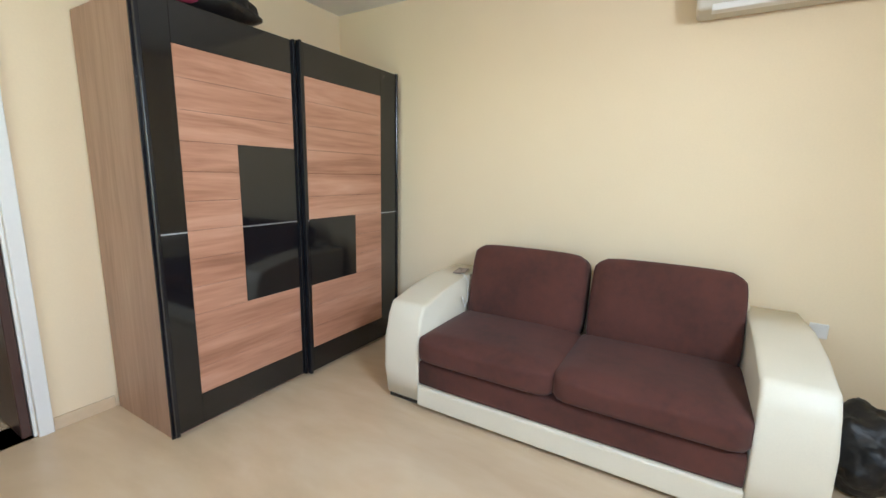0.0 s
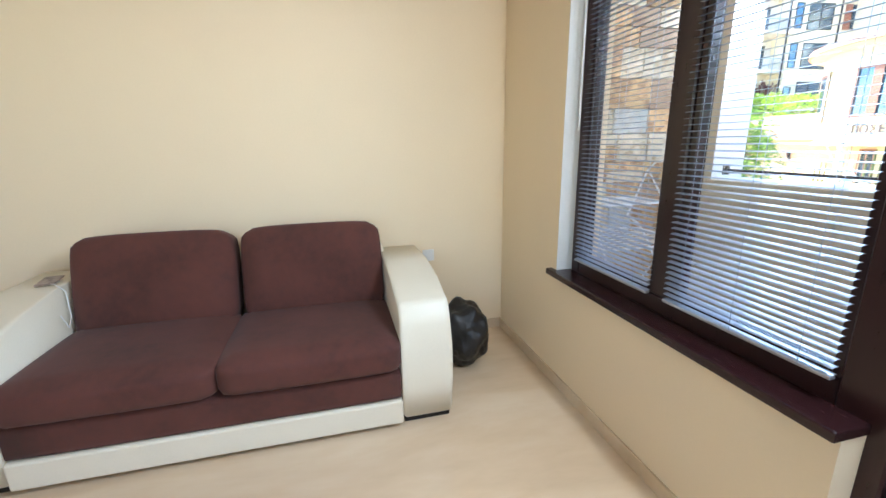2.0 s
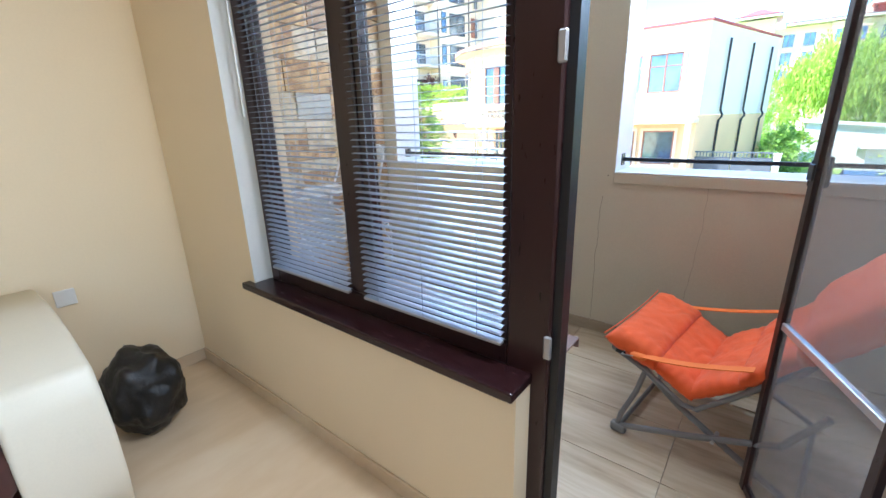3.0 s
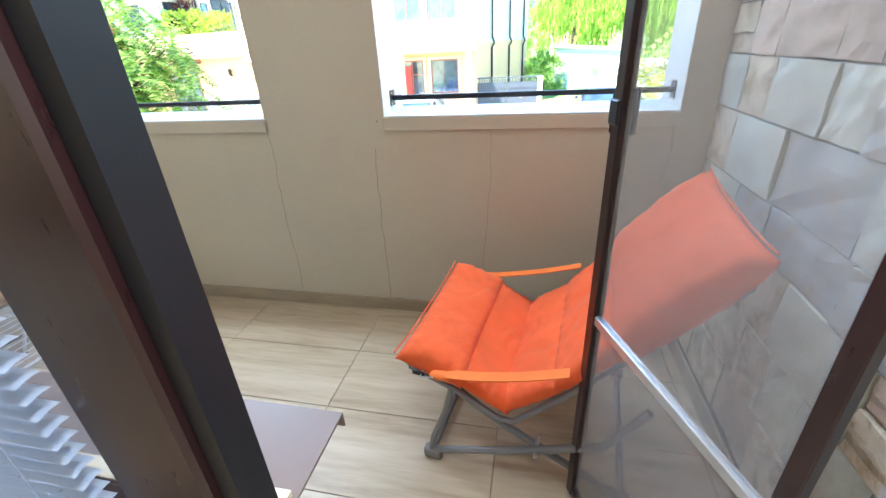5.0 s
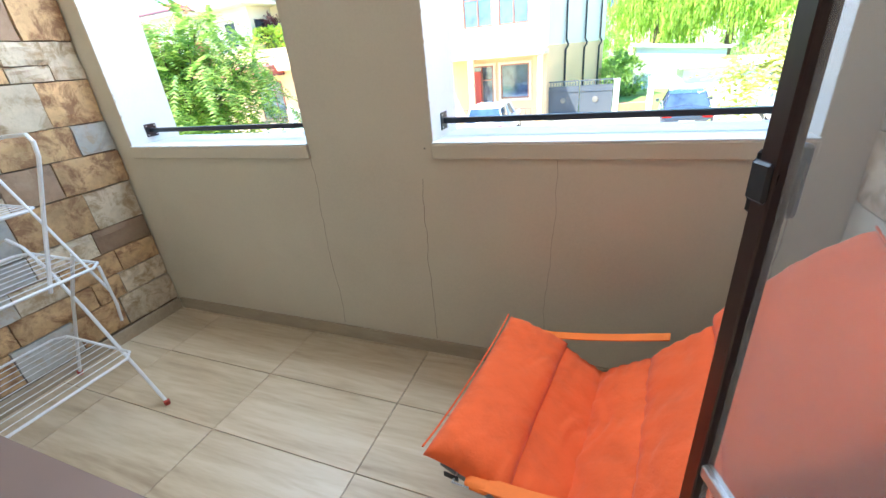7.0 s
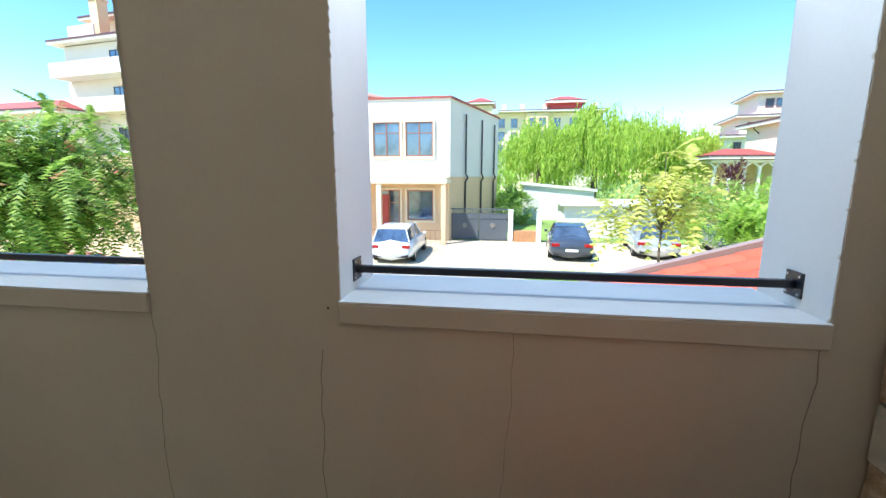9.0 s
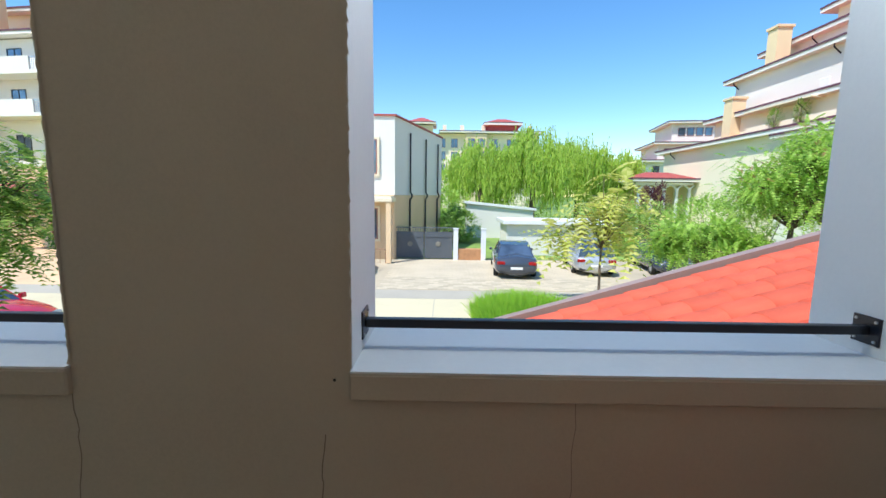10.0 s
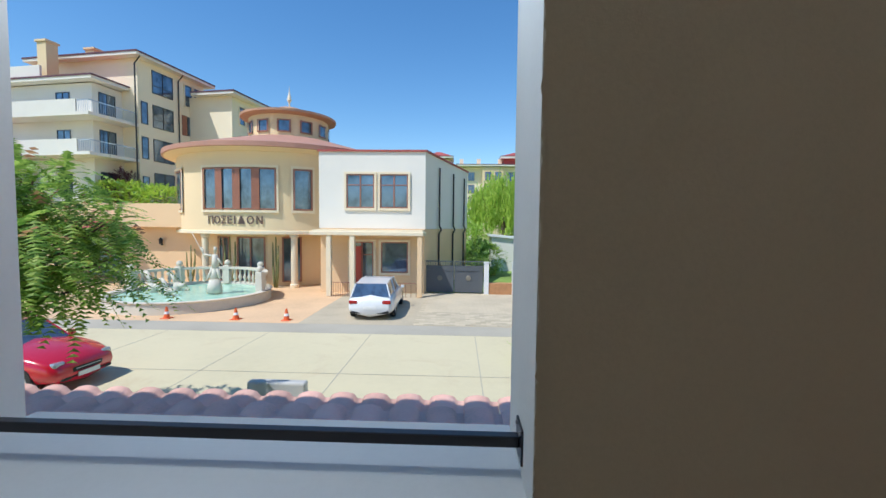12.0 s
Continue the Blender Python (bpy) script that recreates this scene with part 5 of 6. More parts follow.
    tl = surf("tail_light_red", (0.35, 0.01, 0.01), 0.2, 0.05)
    for s in (-1, 1):
        part("tail_light", boxes([(min(s * 0.48, s * 0.80) * W / 1.8, max(s * 0.48, s * 0.80) * W / 1.8, -0.500 * L, -0.475 * L, 0.66, 0.80)], 0.02), tl, c)
        part("headlight", boxes([(min(s * 0.45, s * 0.72) * W / 1.8, max(s * 0.45, s * 0.72) * W / 1.8, 0.43 * L, 0.474 * L, 0.58, 0.70)], 0.03), M_LAMPG, c, "clear headlight")
        part("side_mirror", boxes([(min(s * 0.90, s * 1.04) * W / 1.8, max(s * 0.90, s * 1.04) * W / 1.8, 0.135 * L, 0.165 * L, 0.90, 1.03)], 0.02), paint, c)
    part("number_plate", boxm(-0.26, 0.26, -0.506 * L, -0.500 * L, 0.46, 0.57), M_WHITE, c)
    part("number_plate", boxm(-0.26, 0.26, 0.495 * L, 0.501 * L, 0.30, 0.40), M_WHITE, c)
    part("bumper", boxes([(-0.72 * W / 1.8, 0.72 * W / 1.8, -0.503 * L, -0.47 * L, 0.28, 0.40), (-0.62 * W / 1.8, 0.62 * W / 1.8, 0.46 * L, 0.495 * L, 0.28, 0.36)], 0.02), M_TYRE, c)
    part("grille", boxes([(-0.36, 0.36, 0.478 * L, 0.4945 * L, 0.42, 0.53)], 0.012), M_TYRE, c, "black radiator grille")
    part("grille_bar", boxes([(-0.30, 0.30, 0.4946 * L, 0.498 * L, 0.475, 0.495)], 0.003), M_ALU, c, "bright grille bar")
    return c


P_W = surf("white_car_paint", (0.78, 0.78, 0.78), 0.2, 0.02, 2, 20, 0.0, coat=0.6)
P_R = surf("red_car_paint", (0.52, 0.008, 0.03), 0.2, 0.04, 2, 20, 0.0, coat=0.8)
P_D = surf("dark_blue_grey_car_paint", (0.05, 0.06, 0.08), 0.2, 0.04, 2, 20, 0.0, coat=0.8)
P_S = surf("silver_car_paint", (0.55, 0.56, 0.57), 0.25, 0.04, 2, 20, 0.0, metal=0.5, coat=0.5)
car("white_estate_car", pose(-2.45, 19.4, G + 0.005, 0, 0, 2), P_W, "white estate car parked on the forecourt, seen from behind", 4.5, 1.85, 1.5, True)
car("red_car", pose(-9.45, 10.3, G + 0.005, 0, 0, -93), P_R, "bright red hatchback parked at the roadside under a tree", 4.1, 1.75, 1.45, True)
car("dark_saloon_car", pose(5.35, 21.1, G + 0.01, 0, 0, -4), P_D, "dark grey saloon parked on the pavers", 4.9, 1.9, 1.47)
car("silver_car", pose(9.3, 21.9, G + 0.01, 0, 0, -8), P_S, "silver off-road car parked beside a dark saloon", 4.7, 1.9, 1.7, True)
car("blue_grey_car", pose(13.0, 21.8, G + 0.01, 0, 0, 172), P_D, "dark blue car parked nose out under a tree", 4.5, 1.85, 1.45, True)


# ---- outdoors: planting ----
def mesh_part(name, verts, faces, material, parent=None, label="", kind=""):
    me = bpy.data.meshes.new(name)
    me.from_pydata(verts, [], faces)
    me.materials.append(material)
    ob = new(name, me)
    if parent:
        ob.parent = parent
    return tagged(ob, label, kind=kind)


def fronds(rng, pts, length, width, pairs, droop, spread=1.0):
    """Feathery leaves: along each bent stalk, pairs of small blades."""
    V, F = [], []
    for c, out in pts:
        d = np.array(out) + rng.normal(0, 0.45 * spread, 3)
        d[2] -= droop * rng.uniform(0.2, 1.0)
        d /= np.linalg.norm(d) + 1e-9
        s = np.cross(d, (0, 0, 1.0))
        s /= np.linalg.norm(s) + 1e-9
        L = length * rng.uniform(0.6, 1.25)
        for i in range(pairs):
            t = (i + 0.7) / pairs
            p = np.array(c) + d * L * t + np.array((0, 0, -droop * 0.5 * L * t * t))
            w = width * (1 - abs(t - 0.45) * 0.9)
            for sg in (-1, 1):
                a = p + d * L * 0.42 / pairs
                b = p - d * L * 0.42 / pairs
                q = s * sg * w + d * w * 0.35 + np.array((0, 0, -0.25 * w * rng.uniform(0, 1.6)))
                n = len(V)
                V += [tuple(b), tuple(a), tuple(a * 0.35 + b * 0.65 + q)]
                F.append((n, n + 1, n + 2))
    return V, F


def tree(name, at, height, lean, crown_c, crown_r, clumps, per, leaf_mat, label, seed, length=0.35, width=0.10, pairs=6, droop=0.4, extra=None, trunk_r=0.12):
    rng = np.random.default_rng(seed)
    root = thing(name, pose(*at), label, "tree")
    base = Vector((0, 0, 0))
    fork = Vector((lean[0], lean[1], height))
    part("trunk", tube(bmesh.new(), [base, fork * 0.35 + Vector((0.04, 0.02, 0)), fork * 0.7, fork], [trunk_r * 1.3, trunk_r, trunk_r * 0.85, trunk_r * 0.7], 9), M_BARK, root, smooth=True)
    cc = np.array(crown_c, float)
    rr = np.array(crown_r, float)
    pts = []
    bl = bmesh.new()
    for k in range(clumps):
        u = rng.normal(0, 1, 3)
        u /= np.linalg.norm(u)
        if u[2] < -0.55:
            u[2] = -u[2]
        r = rng.uniform(0.45, 1.0)
        c = cc + u * rr * r
        tip = Vector(c)
        mid = fork.lerp(tip, 0.5) + Vector((0, 0, 0.12 * (tip - fork).length))
        tube(bl, [fork, mid, tip], [trunk_r * 0.35, trunk_r * 0.2, 0.012], 5, caps=False)
        cr = min(rr) * rng.uniform(0.30, 0.55)
        for _ in range(per):
            v = rng.normal(0, 1, 3)
            v /= np.linalg.norm(v)
            pts.append((c + v * cr * rng.uniform(0.3, 1.0) * np.array((1.25, 1.25, 0.7)), v * np.array((1, 1, 0.5))))
    part("branchwork", bl, M_BARK, root, smooth=True)
    V, F = fronds(rng, pts, length, width, pairs, droop)
    mesh_part("crown", V, F, leaf_mat, root, kind="stuff")
    if extra:
        m, share = extra
        sel = [p for p in pts if rng.uniform() < share]
        V, F = fronds(rng, [(p[0] + np.array((0, 0, 0.08)), p[1]) for p in sel], length * 0.35, width * 0.8, 3, 0.1)
        mesh_part("blossom", V, F, m, root, kind="stuff")
    return root


tree("mimosa_tree", (-6.1, 6.7, G), 2.0, (0.3, 0.1), (0.22, 0.0, 3.22), (1.95, 1.35, 1.32), 66, 22, M_LEAFD, "feathery mimosa tree with faded blossoms beside the red car", 3, 0.68, 0.13, 12, 0.55, (M_FLOWER, 0.10))
tree("mimosa_tree", (11.4, 16.4, G), 1.6, (0.2, 0.0), (0.2, 0, 1.95), (2.6, 1.5, 0.85), 50, 60, M_LEAF, "spreading mimosa tree with bright green feathery leaves over parked cars", 5, 0.5, 0.10, 7, 0.5, None, 0.14)
tree("mimosa_tree", (16.2, 16.0, G), 2.4, (0.2, 0.0), (0.0, 0, 4.2), (3.4, 2.2, 2.0), 80, 60, M_LEAF, "large mimosa tree with faded blossoms behind the tiled roof", 8, 0.55, 0.11, 7, 0.5, (M_FLOWER, 0.10), 0.18)
tree("mimosa_tree", (21.5, 17.5, G), 2.4, (0.2, 0.0), (0.0, 0, 4.6), (3.4, 2.2, 2.0), 70, 55, M_LEAFD, "large dark green mimosa tree behind the tiled roof", 9, 0.55, 0.11, 7, 0.5, (M_FLOWER, 0.14), 0.18)
tree("mimosa_tree", (14.5, 12.2, G), 1.2, (0.2, 0.0), (0.0, 0, 2.2), (2.2, 1.4, 1.2), 40, 55, M_LEAFD, "low mimosa tree close behind the tiled roof", 10, 0.5, 0.10, 7, 0.5, None, 0.12)
tree("mimosa_tree", (19.0, 21.5, G), 2.2, (0.2, 0.0), (0.0, 0, 3.7), (2.6, 1.8, 1.7), 56, 50, M_LEAF, "mimosa tree with light green leaves in front of the stepped house", 14, 0.55, 0.11, 7, 0.5, (M_FLOWER, 0.10), 0.15)
tree("sapling", (7.05, 14.2, G), 2.0, (0.05, 0.0), (0.05, 0, 2.7), (1.55, 0.95, 1.65), 24, 6, M_LEAFY, "thin young tree with yellow-green compound leaves by the roadside", 12, 1.15, 0.26, 8, 0.7, None, 0.045)
for x, y, s, sd in ((5.4, 42, 0.86, 20), (10.9, 44, 1.0, 21), (17.4, 50, 0.98, 22), (21.8, 52, 0.90, 23)):
    rng = np.random.default_rng(sd)
    root = thing("willow_tree", pose(x, y, G), "tall weeping willow with hanging yellow-green foliage behind the sheds", "tree", "willow trees")
    part("trunk", tube(bmesh.new(), [(0, 0, 0), (0.1, 0, 3 * s), (0, 0.1, 6 * s)], [0.35, 0.28, 0.15], 8), M_BARK, root, smooth=True)
    V, F = [], []
    for k in range(95):
        a, r = rng.uniform(0, 2 * math.pi), 3.6 * s * math.sqrt(rng.uniform(0.05, 1))
        zt = (9.4 - 0.16 * r * r + rng.uniform(-0.8, 0.6) + 0.7 * math.sin(3 * a + sd)) * s
        for j in range(14):
            px, py = r * math.cos(a) + rng.normal(0, 0.35), r * math.sin(a) + rng.normal(0, 0.35)
            z0 = zt + rng.normal(0, 0.35)
            L = rng.uniform(2.0, 5.0) * s
            m = 9
            for i in range(m):
                z = z0 - L * i / m
                if z < 0.6:
                    break
                w, h = rng.uniform(0.05, 0.10), L / m * 1.1
                th = rng.uniform(0, math.pi)
                ox, oy = math.cos(th) * w, math.sin(th) * w
                sx = px + 0.10 * math.sin(i * 0.9 + j)
                n = len(V)
                V += [(sx - ox, py - oy, z), (sx + ox, py + oy, z - 0.03), (sx + rng.normal(0, 0.05), py, z - h)]
                F.append((n, n + 1, n + 2))
    mesh_part("crown", V, F, M_WILLOW, root, kind="stuff")


def shrub(name, at, r, n, mat, label, seed, size=0.18, cat="shrub", group=""):
    rng = np.random.default_rng(seed)
    root = thing(name, pose(*at), label, cat, group)
    bl = bmesh.new()
    for k in range(9):
        v = rng.normal(0, 1, 3)
        tube(bl, [(0, 0, 0), (v[0] * r[0] * 0.4, v[1] * r[1] * 0.4, r[2] * rng.uniform(0.8, 1.5))], [0.03, 0.01], 4)
    part("branchwork", bl, M_BARK, root)
    pts = []
    for k in range(n):
        v = rng.normal(0, 1, 3)
        v /= np.linalg.norm(v)
        k2 = 1 + 0.25 * math.sin(v[0] * 5 + seed) * math.cos(v[1] * 4)
        p = v * np.array(r) * rng.uniform(0.7, 1.0) * k2 + np.array((0, 0, r[2]))
        p[2] = max(p[2], 0.03)
        pts.append((p, v))
    V, F = fronds(rng, pts, size, size * 0.4, 3, 0.1)
    mesh_part("foliage", V, F, mat, root, kind="stuff")
    return root


shrub("purple_shrub", (21.5, 40, G), (1.3, 1.2, 2.4), 900, M_PURPLE, "round purple-leaved tree in front of the colonnade", 31, 0.4)
for i, (x, y, rx, rz) in enumerate(((3.0, 33, 1.5, 1.3), (2.0, 38, 1.8, 2.2), (11, 33, 2.5, 1.0), (15, 34, 3, 1.6), (19, 36, 3, 1.5), (24.5, 37, 3, 1.9), (14, 28, 2.6, 1.4), (18, 26, 3, 1.8), (23, 28, 3, 2.3), (1.5, 55, 4, 3.6), (12.5, 60, 5, 3.4), (26, 55, 6, 3.4), (34, 48, 4, 3.2))):
    shrub("green_bush", (x, y, G), (rx, rx * 0.8, rz), int(700 + 200 * rx), M_LEAF if i % 2 else M_LEAFD, "leafy green bush on the lawn behind the car park", 40 + i, 0.35 if y < 45 else 0.6, "bush", "garden bushes")
for i, (x, y, z, rx, rz) in enumerate(((-24.0, 35.5, 2.4, 2.6, 1.1), (-28.5, 36, 2.3, 3.0, 1.4), (-20.5, 36.5, 2.2, 0.9, 0.6))):
    shrub("roof_garden_bush", (x, y, z), (rx, 1.3, rz), int(800 + 300 * rx), (M_WILLOW, M_WILLOW, M_LEAFD)[i], "bright green planting on the terrace behind the low wing", 60 + i, 0.4, "bush", "garden bushes")
shrub("purple_shrub", (-28.8, 37.2, 2.4), (1.2, 1.2, 1.9), 700, M_PURPLE, "purple-leaved bush on the terrace below the apartments", 66, 0.35)
struct("terrace", boxm(-60, -15.0, 33.01, 62, G - 0.1, 2.45), M_FACT, "raised terrace behind the low wing")
# tall tuft of grass
rng = np.random.default_rng(77)
V, F = [], []
for k in range(11000):
    a, r = rng.uniform(0, 2 * math.pi), math.sqrt(rng.uniform(0, 1))
    x, y = 4.45 + 1.5 * r * math.cos(a), 12.6 + 1.7 * r * math.sin(a)
    h = rng.uniform(0.45, 0.85) * (1.15 - 0.35 * r)
    t = rng.uniform(0, 2 * math.pi)
    n = len(V)
    w = 0.018
    lx, ly = rng.normal(0, 0.16) + 0.16 * r * math.cos(a), rng.normal(0, 0.16) + 0.16 * r * math.sin(a)
    V += [(x - w * math.cos(t), y - w * math.sin(t), G), (x + w * math.cos(t), y + w * math.sin(t), G), (x + lx, y + ly, G + h)]
    F.append((n, n + 1, n + 2))
tagged(mesh_part("tall_grass", V, F, M_GRASS, None, "dense tuft of tall bright green grass by the road", "stuff"), "", "grass")
struct("verge_bed", boxm(2.9, 6.1, 10.8, 14.4, G + 0.001, G + 0.06), M_SOIL, "planted bed at the roadside")


# ---- outdoors: houses ----
def slab_roof(parent, x0, x1, y0, y1, z, t=0.30, mat=None, name="roof", rise=0.0):
    """Eaves slab with a dark fascia and a low hipped tile slope on top."""
    part("eave", boxm(x0, x1, y0, y1, z - t, z), M_FACW, parent, "pale eaves")
    part("fascia", boxes([(x0 - 0.06, x1 + 0.06, y0 - 0.06, y0 - 0.001, z - 0.03, z + 0.12), (x0 - 0.06, x0 - 0.001, y0, y1, z - 0.03, z + 0.12), (x1 + 0.001, x1 + 0.06, y0, y1, z - 0.03, z + 0.12)]), M_EAVE, parent, "dark gutter")
    bm = bmesh.new()
    i = min(x1 - x0, y1 - y0) * 0.45
    h = rise or i * 0.3
    vs = [bm.verts.new(p) for p in ((x0, y0, z + 0.01), (x1, y0, z + 0.01), (x1, y1, z + 0.01), (x0, y1, z + 0.01),
                                    (x0 + i, y0 + i, z + h), (x1 - i, y0 + i, z + h), (x1 - i, y1 - i, z + h), (x0 + i, y1 - i, z + h))]
    for q in ((0, 1, 5, 4), (1, 2, 6, 5), (2, 3, 7, 6), (3, 0, 4, 7), (4, 5, 6, 7)):
        bm.faces.new([vs[k] for k in q])
    part(name, bm, mat or M_ROOFFAR, parent)


# apartment house on the left: its long side looks along the road
R90 = Matrix.Rotation(radians(90), 4, "Z")
ap = thing("apartment_house", Matrix.Translation((0.14, 0.12, 0.18)) @ Matrix.Scale(0.88, 4) @ pose(-31.1, 42.0, 2.4, 0, 0, -8), "five-storey cream apartment house with balconies and red tiled eaves", "building")
part("wall", boxm(-13.2, -0.9, 0.9, 10, 0.0, 15.9), M_FACL, ap)
part("wall", boxm(-13.5, -2.8, -2.2, 0.899, 0.0, 12.5), M_FACW, ap)
part("wall", boxm(-0.899, 4.7, 7.7, 15, 0.0, 13.9), M_FACL, ap)
slab_roof(ap, -14.0, 0.0, 0.0, 10.9, 16.2, 0.3, rise=1.0)
slab_roof(ap, 0.1, 5.6, 6.8, 15.9, 14.2, 0.3, rise=0.9)
slab_roof(ap, -14.6, -1.8, -3.1, 0.85, 12.9, 0.3, rise=0.4)
part("roof_parapet", boxes([(-12.0, -8.3, -2.6, -2.4, 13.1, 14.3), (-12.0, -11.8, -2.399, 0.8, 13.1, 14.3)]), M_FACW, ap)
for z in (12.9, 9.3, 5.7, 2.1):
    window_set(ap, 2.6, 5.3, z, z + 2.4, 0.9, 2, transom=0.35, surround=None, frame=M_IRON, m=R90)
for y in (7.0, 8.4):
    window_set(ap, y, y + 1.0, 12.8, 15.2, 0.9, 1, transom=0.5, frame=M_IRON, m=R90)
for z in (9.4, 5.8):
    window_set(ap, 7.3, 9.1, z, z + 2.2, 0.9, 2, transom=0.4, frame=M_IRON, surround=None, m=R90)
    for y in (6.5, 9.15):
        part("shutter", box(bmesh.new(), y, y + 0.7, 0.82, 0.88, z - 0.05, z + 2.25, m=R90), M_WFRAME, ap, "brown louvred shutter")
for y in (9.0, 10.4):
    window_set(ap, y, y + 0.9, 11.0, 13.0, -4.7, 1, frame=M_IRON, m=R90)
window_set(ap, 9.0, 11.2, 7.4, 9.6, -4.7, 2, frame=M_IRON, surround=None, m=R90)
for k, z in enumerate((1.6, 5.7, 9.3)):
    window_set(ap, -1.6, 0.1, z + 0.1, z + 2.5, 2.8, 2, surround=None, frame=M_IRON, m=R90)
    window_set(ap, 1.2, 2.0, z + 0.1, z + 2.4, 0.9, 1, surround=None, frame=M_IRON, m=R90)
    window_set(ap, -7.0, -5.4, z + 0.1, z + 2.4, -2.2, 2, surround=None, frame=M_IRON)
    if z > 2:
        part("balcony_slab", boxes([(-13.2, -1.0, -4.1, -2.201, z - 0.35, z - 0.05), (-2.799, -0.901, -2.2, 1.5, z - 0.35, z - 0.05)]), M_FACW, ap)
        part("balcony_parapet", boxm(-13.2, -2.4, -4.1, -3.95, z - 0.049, z + 1.1), M_FACW, ap)
        part("balcony_railing", boxes([(-1.04, -1.0, -4.0, 1.5, z + 0.95, z + 1.05)] + [(-1.03, -1.01, -4.0 + i * 0.22, -3.98 + i * 0.22, z - 0.05, z + 0.95) for i in range(26)] +
                                      [(-2.39, -1.04, -4.03, -4.0, z + 0.95, z + 1.05)] + [(-2.38 + i * 0.2, -2.36 + i * 0.2, -4.03, -4.0, z - 0.05, z + 0.95) for i in range(7)]), M_ALU, ap, "thin grey balcony railing")
part("stone_balustrade", boxes([(-0.6, -0.3, 2.6, 7.2, 1.9, 2.1), (-0.6, -0.3, 2.6, 7.2, 0.6, 0.9)] + [(-0.52, -0.38, 2.7 + i * 0.36, 2.86 + i * 0.36, 0.9, 1.9) for i in range(13)]), M_TRIM, ap, "white stone balustrade")
for x, y, z1 in ((-9.6, -1.8, 16.9), (-8.0, 1.6, 17.4)):
    part("chimney", boxes([(x, x + 1.1, y, y + 1.1, 12.9, z1), (x - 0.12, x + 1.22, y - 0.12, y + 1.22, z1 + 0.001, z1 + 0.2)]), M_FACC if y < 0 else M_FACT, ap)
for y in (0.5, 6.0):
    part("drainpipe", tube(bmesh.new(), [(-0.1, y, 15.9), (-0.78, y, 15.2), (-0.78, y, 0.1)], 0.07, 6), M_IRON, ap)
low = thing("terrace_house", pose(-39.5, 33.6, 2.46, 0, 0, -6), "low white house with a red tiled roof beside the apartments", "building")
part("wall", boxm(-8, 3.2, 0, 1.6, 0, 4.3), M_FACW, low)
slab_roof(low, -8.6, 4.0, -0.9, 1.9, 4.6, 0.3, rise=0.9)

# stepped house on the right: its long side looks towards -x
M90 = Matrix.Rotation(radians(-90), 4, "Z")
sh = thing("stepped_house", pose(0, 0, 0), "stepped white and cream apartment house with red tiled eaves", "building")
LV = [(28.1, 54.0, G, 6.94), (29.5, 46.9, 6.95, 9.45), (31.0, 46.5, 9.5, 13.4), (33.0, 44.7, 13.45, 15.6), (35.0, 40.3, 15.7, 18.1), (37.5, 38.0, 18.2, 20.6)]
for i, (x, y1, z0, z1) in enumerate(LV):
    ov = 0.65
    part("wall", boxm(x + ov, 52, 20, y1 - 1.1, z0, z1 - 0.3), M_FACL if i in (0, 1, 4) else M_FACW, sh)
    slab_roof(sh, x, 53, 19, y1, z1, 0.34, rise=0.9 if i < 5 else 2.0)
part("terrace_wall", boxes([(29.3, 29.45, 24, 40, 7.1, 7.75)]), M_FACL, sh)
for y, z, x in ((49.5, 4.3, 29.2), (44.5, 4.3, 29.2), (38.5, 4.3, 29.2), (34, 4.3, 29.2), (44.0, 7.3, 30.3), (41.2, 7.3, 30.3), (38.6, 7.3, 30.3), (35.5, 7.3, 30.3), (33.0, 7.3, 30.3), (39.5, 10.4, 32.1), (33.4, 10.2, 32.1), (37.0, 13.8, 34.1)):
    window_set(sh, -y, -y + (0.8 if z > 10 or z < 5 else 1.5), z, z + 1.7, x, 1, surround=None, m=M90)
for x, y, z0, z1 in ((29.2, 42.0, 7.0, 10.8), (31.4, 40.2, 13.5, 16.6), (36.0, 36.5, 18.1, 21.5)):
    part("chimney", boxes([(x, x + 1.3, y, y + 1.2, z0, z1), (x - 0.12, x + 1.42, y - 0.12, y + 1.32, z1 + 0.001, z1 + 0.22)]), M_FACC, sh)
for x, y, z in ((32.0, 45.0, 13.1), (32.0, 34.0, 13.1), (30.2, 34.5, 9.1), (34.0, 38.5, 15.3), (29.1, 50.5, 6.6)):
    part("drainpipe", tube(bmesh.new(), [(x - 0.9, y, z), (x - 0.9, y, z - 0.25), (x - 0.1, y, z - 0.9), (x - 0.1, y, z - 3.0)], 0.06, 6), M_IRON, sh)
part("condenser", boxm(31.6, 32.0, 34.6, 35.5, 10.2, 10.9, 0.03), M_WHITE, sh, "white outdoor cooling unit")
part("awning", boxm(29.0, 30.2, 33.0, 40.0, 9.0, 9.12), M_TRIM, sh, "cream awning")
gz = thing("terrace_pavilion", pose(27.0, 27.0, G), "white terrace pavilion with a low red hipped roof", "pavilion")
part("wall", boxm(0.6, 7.4, 0.6, 6.4, 0, 8.2), M_FACW, gz)
slab_roof(gz, 0, 8, 0, 7, 8.5, 0.25, rise=1.0)
lg = thing("colonnade", pose(22.5, 46, G), "open loggia with white arched columns under a red tiled roof", "pavilion")
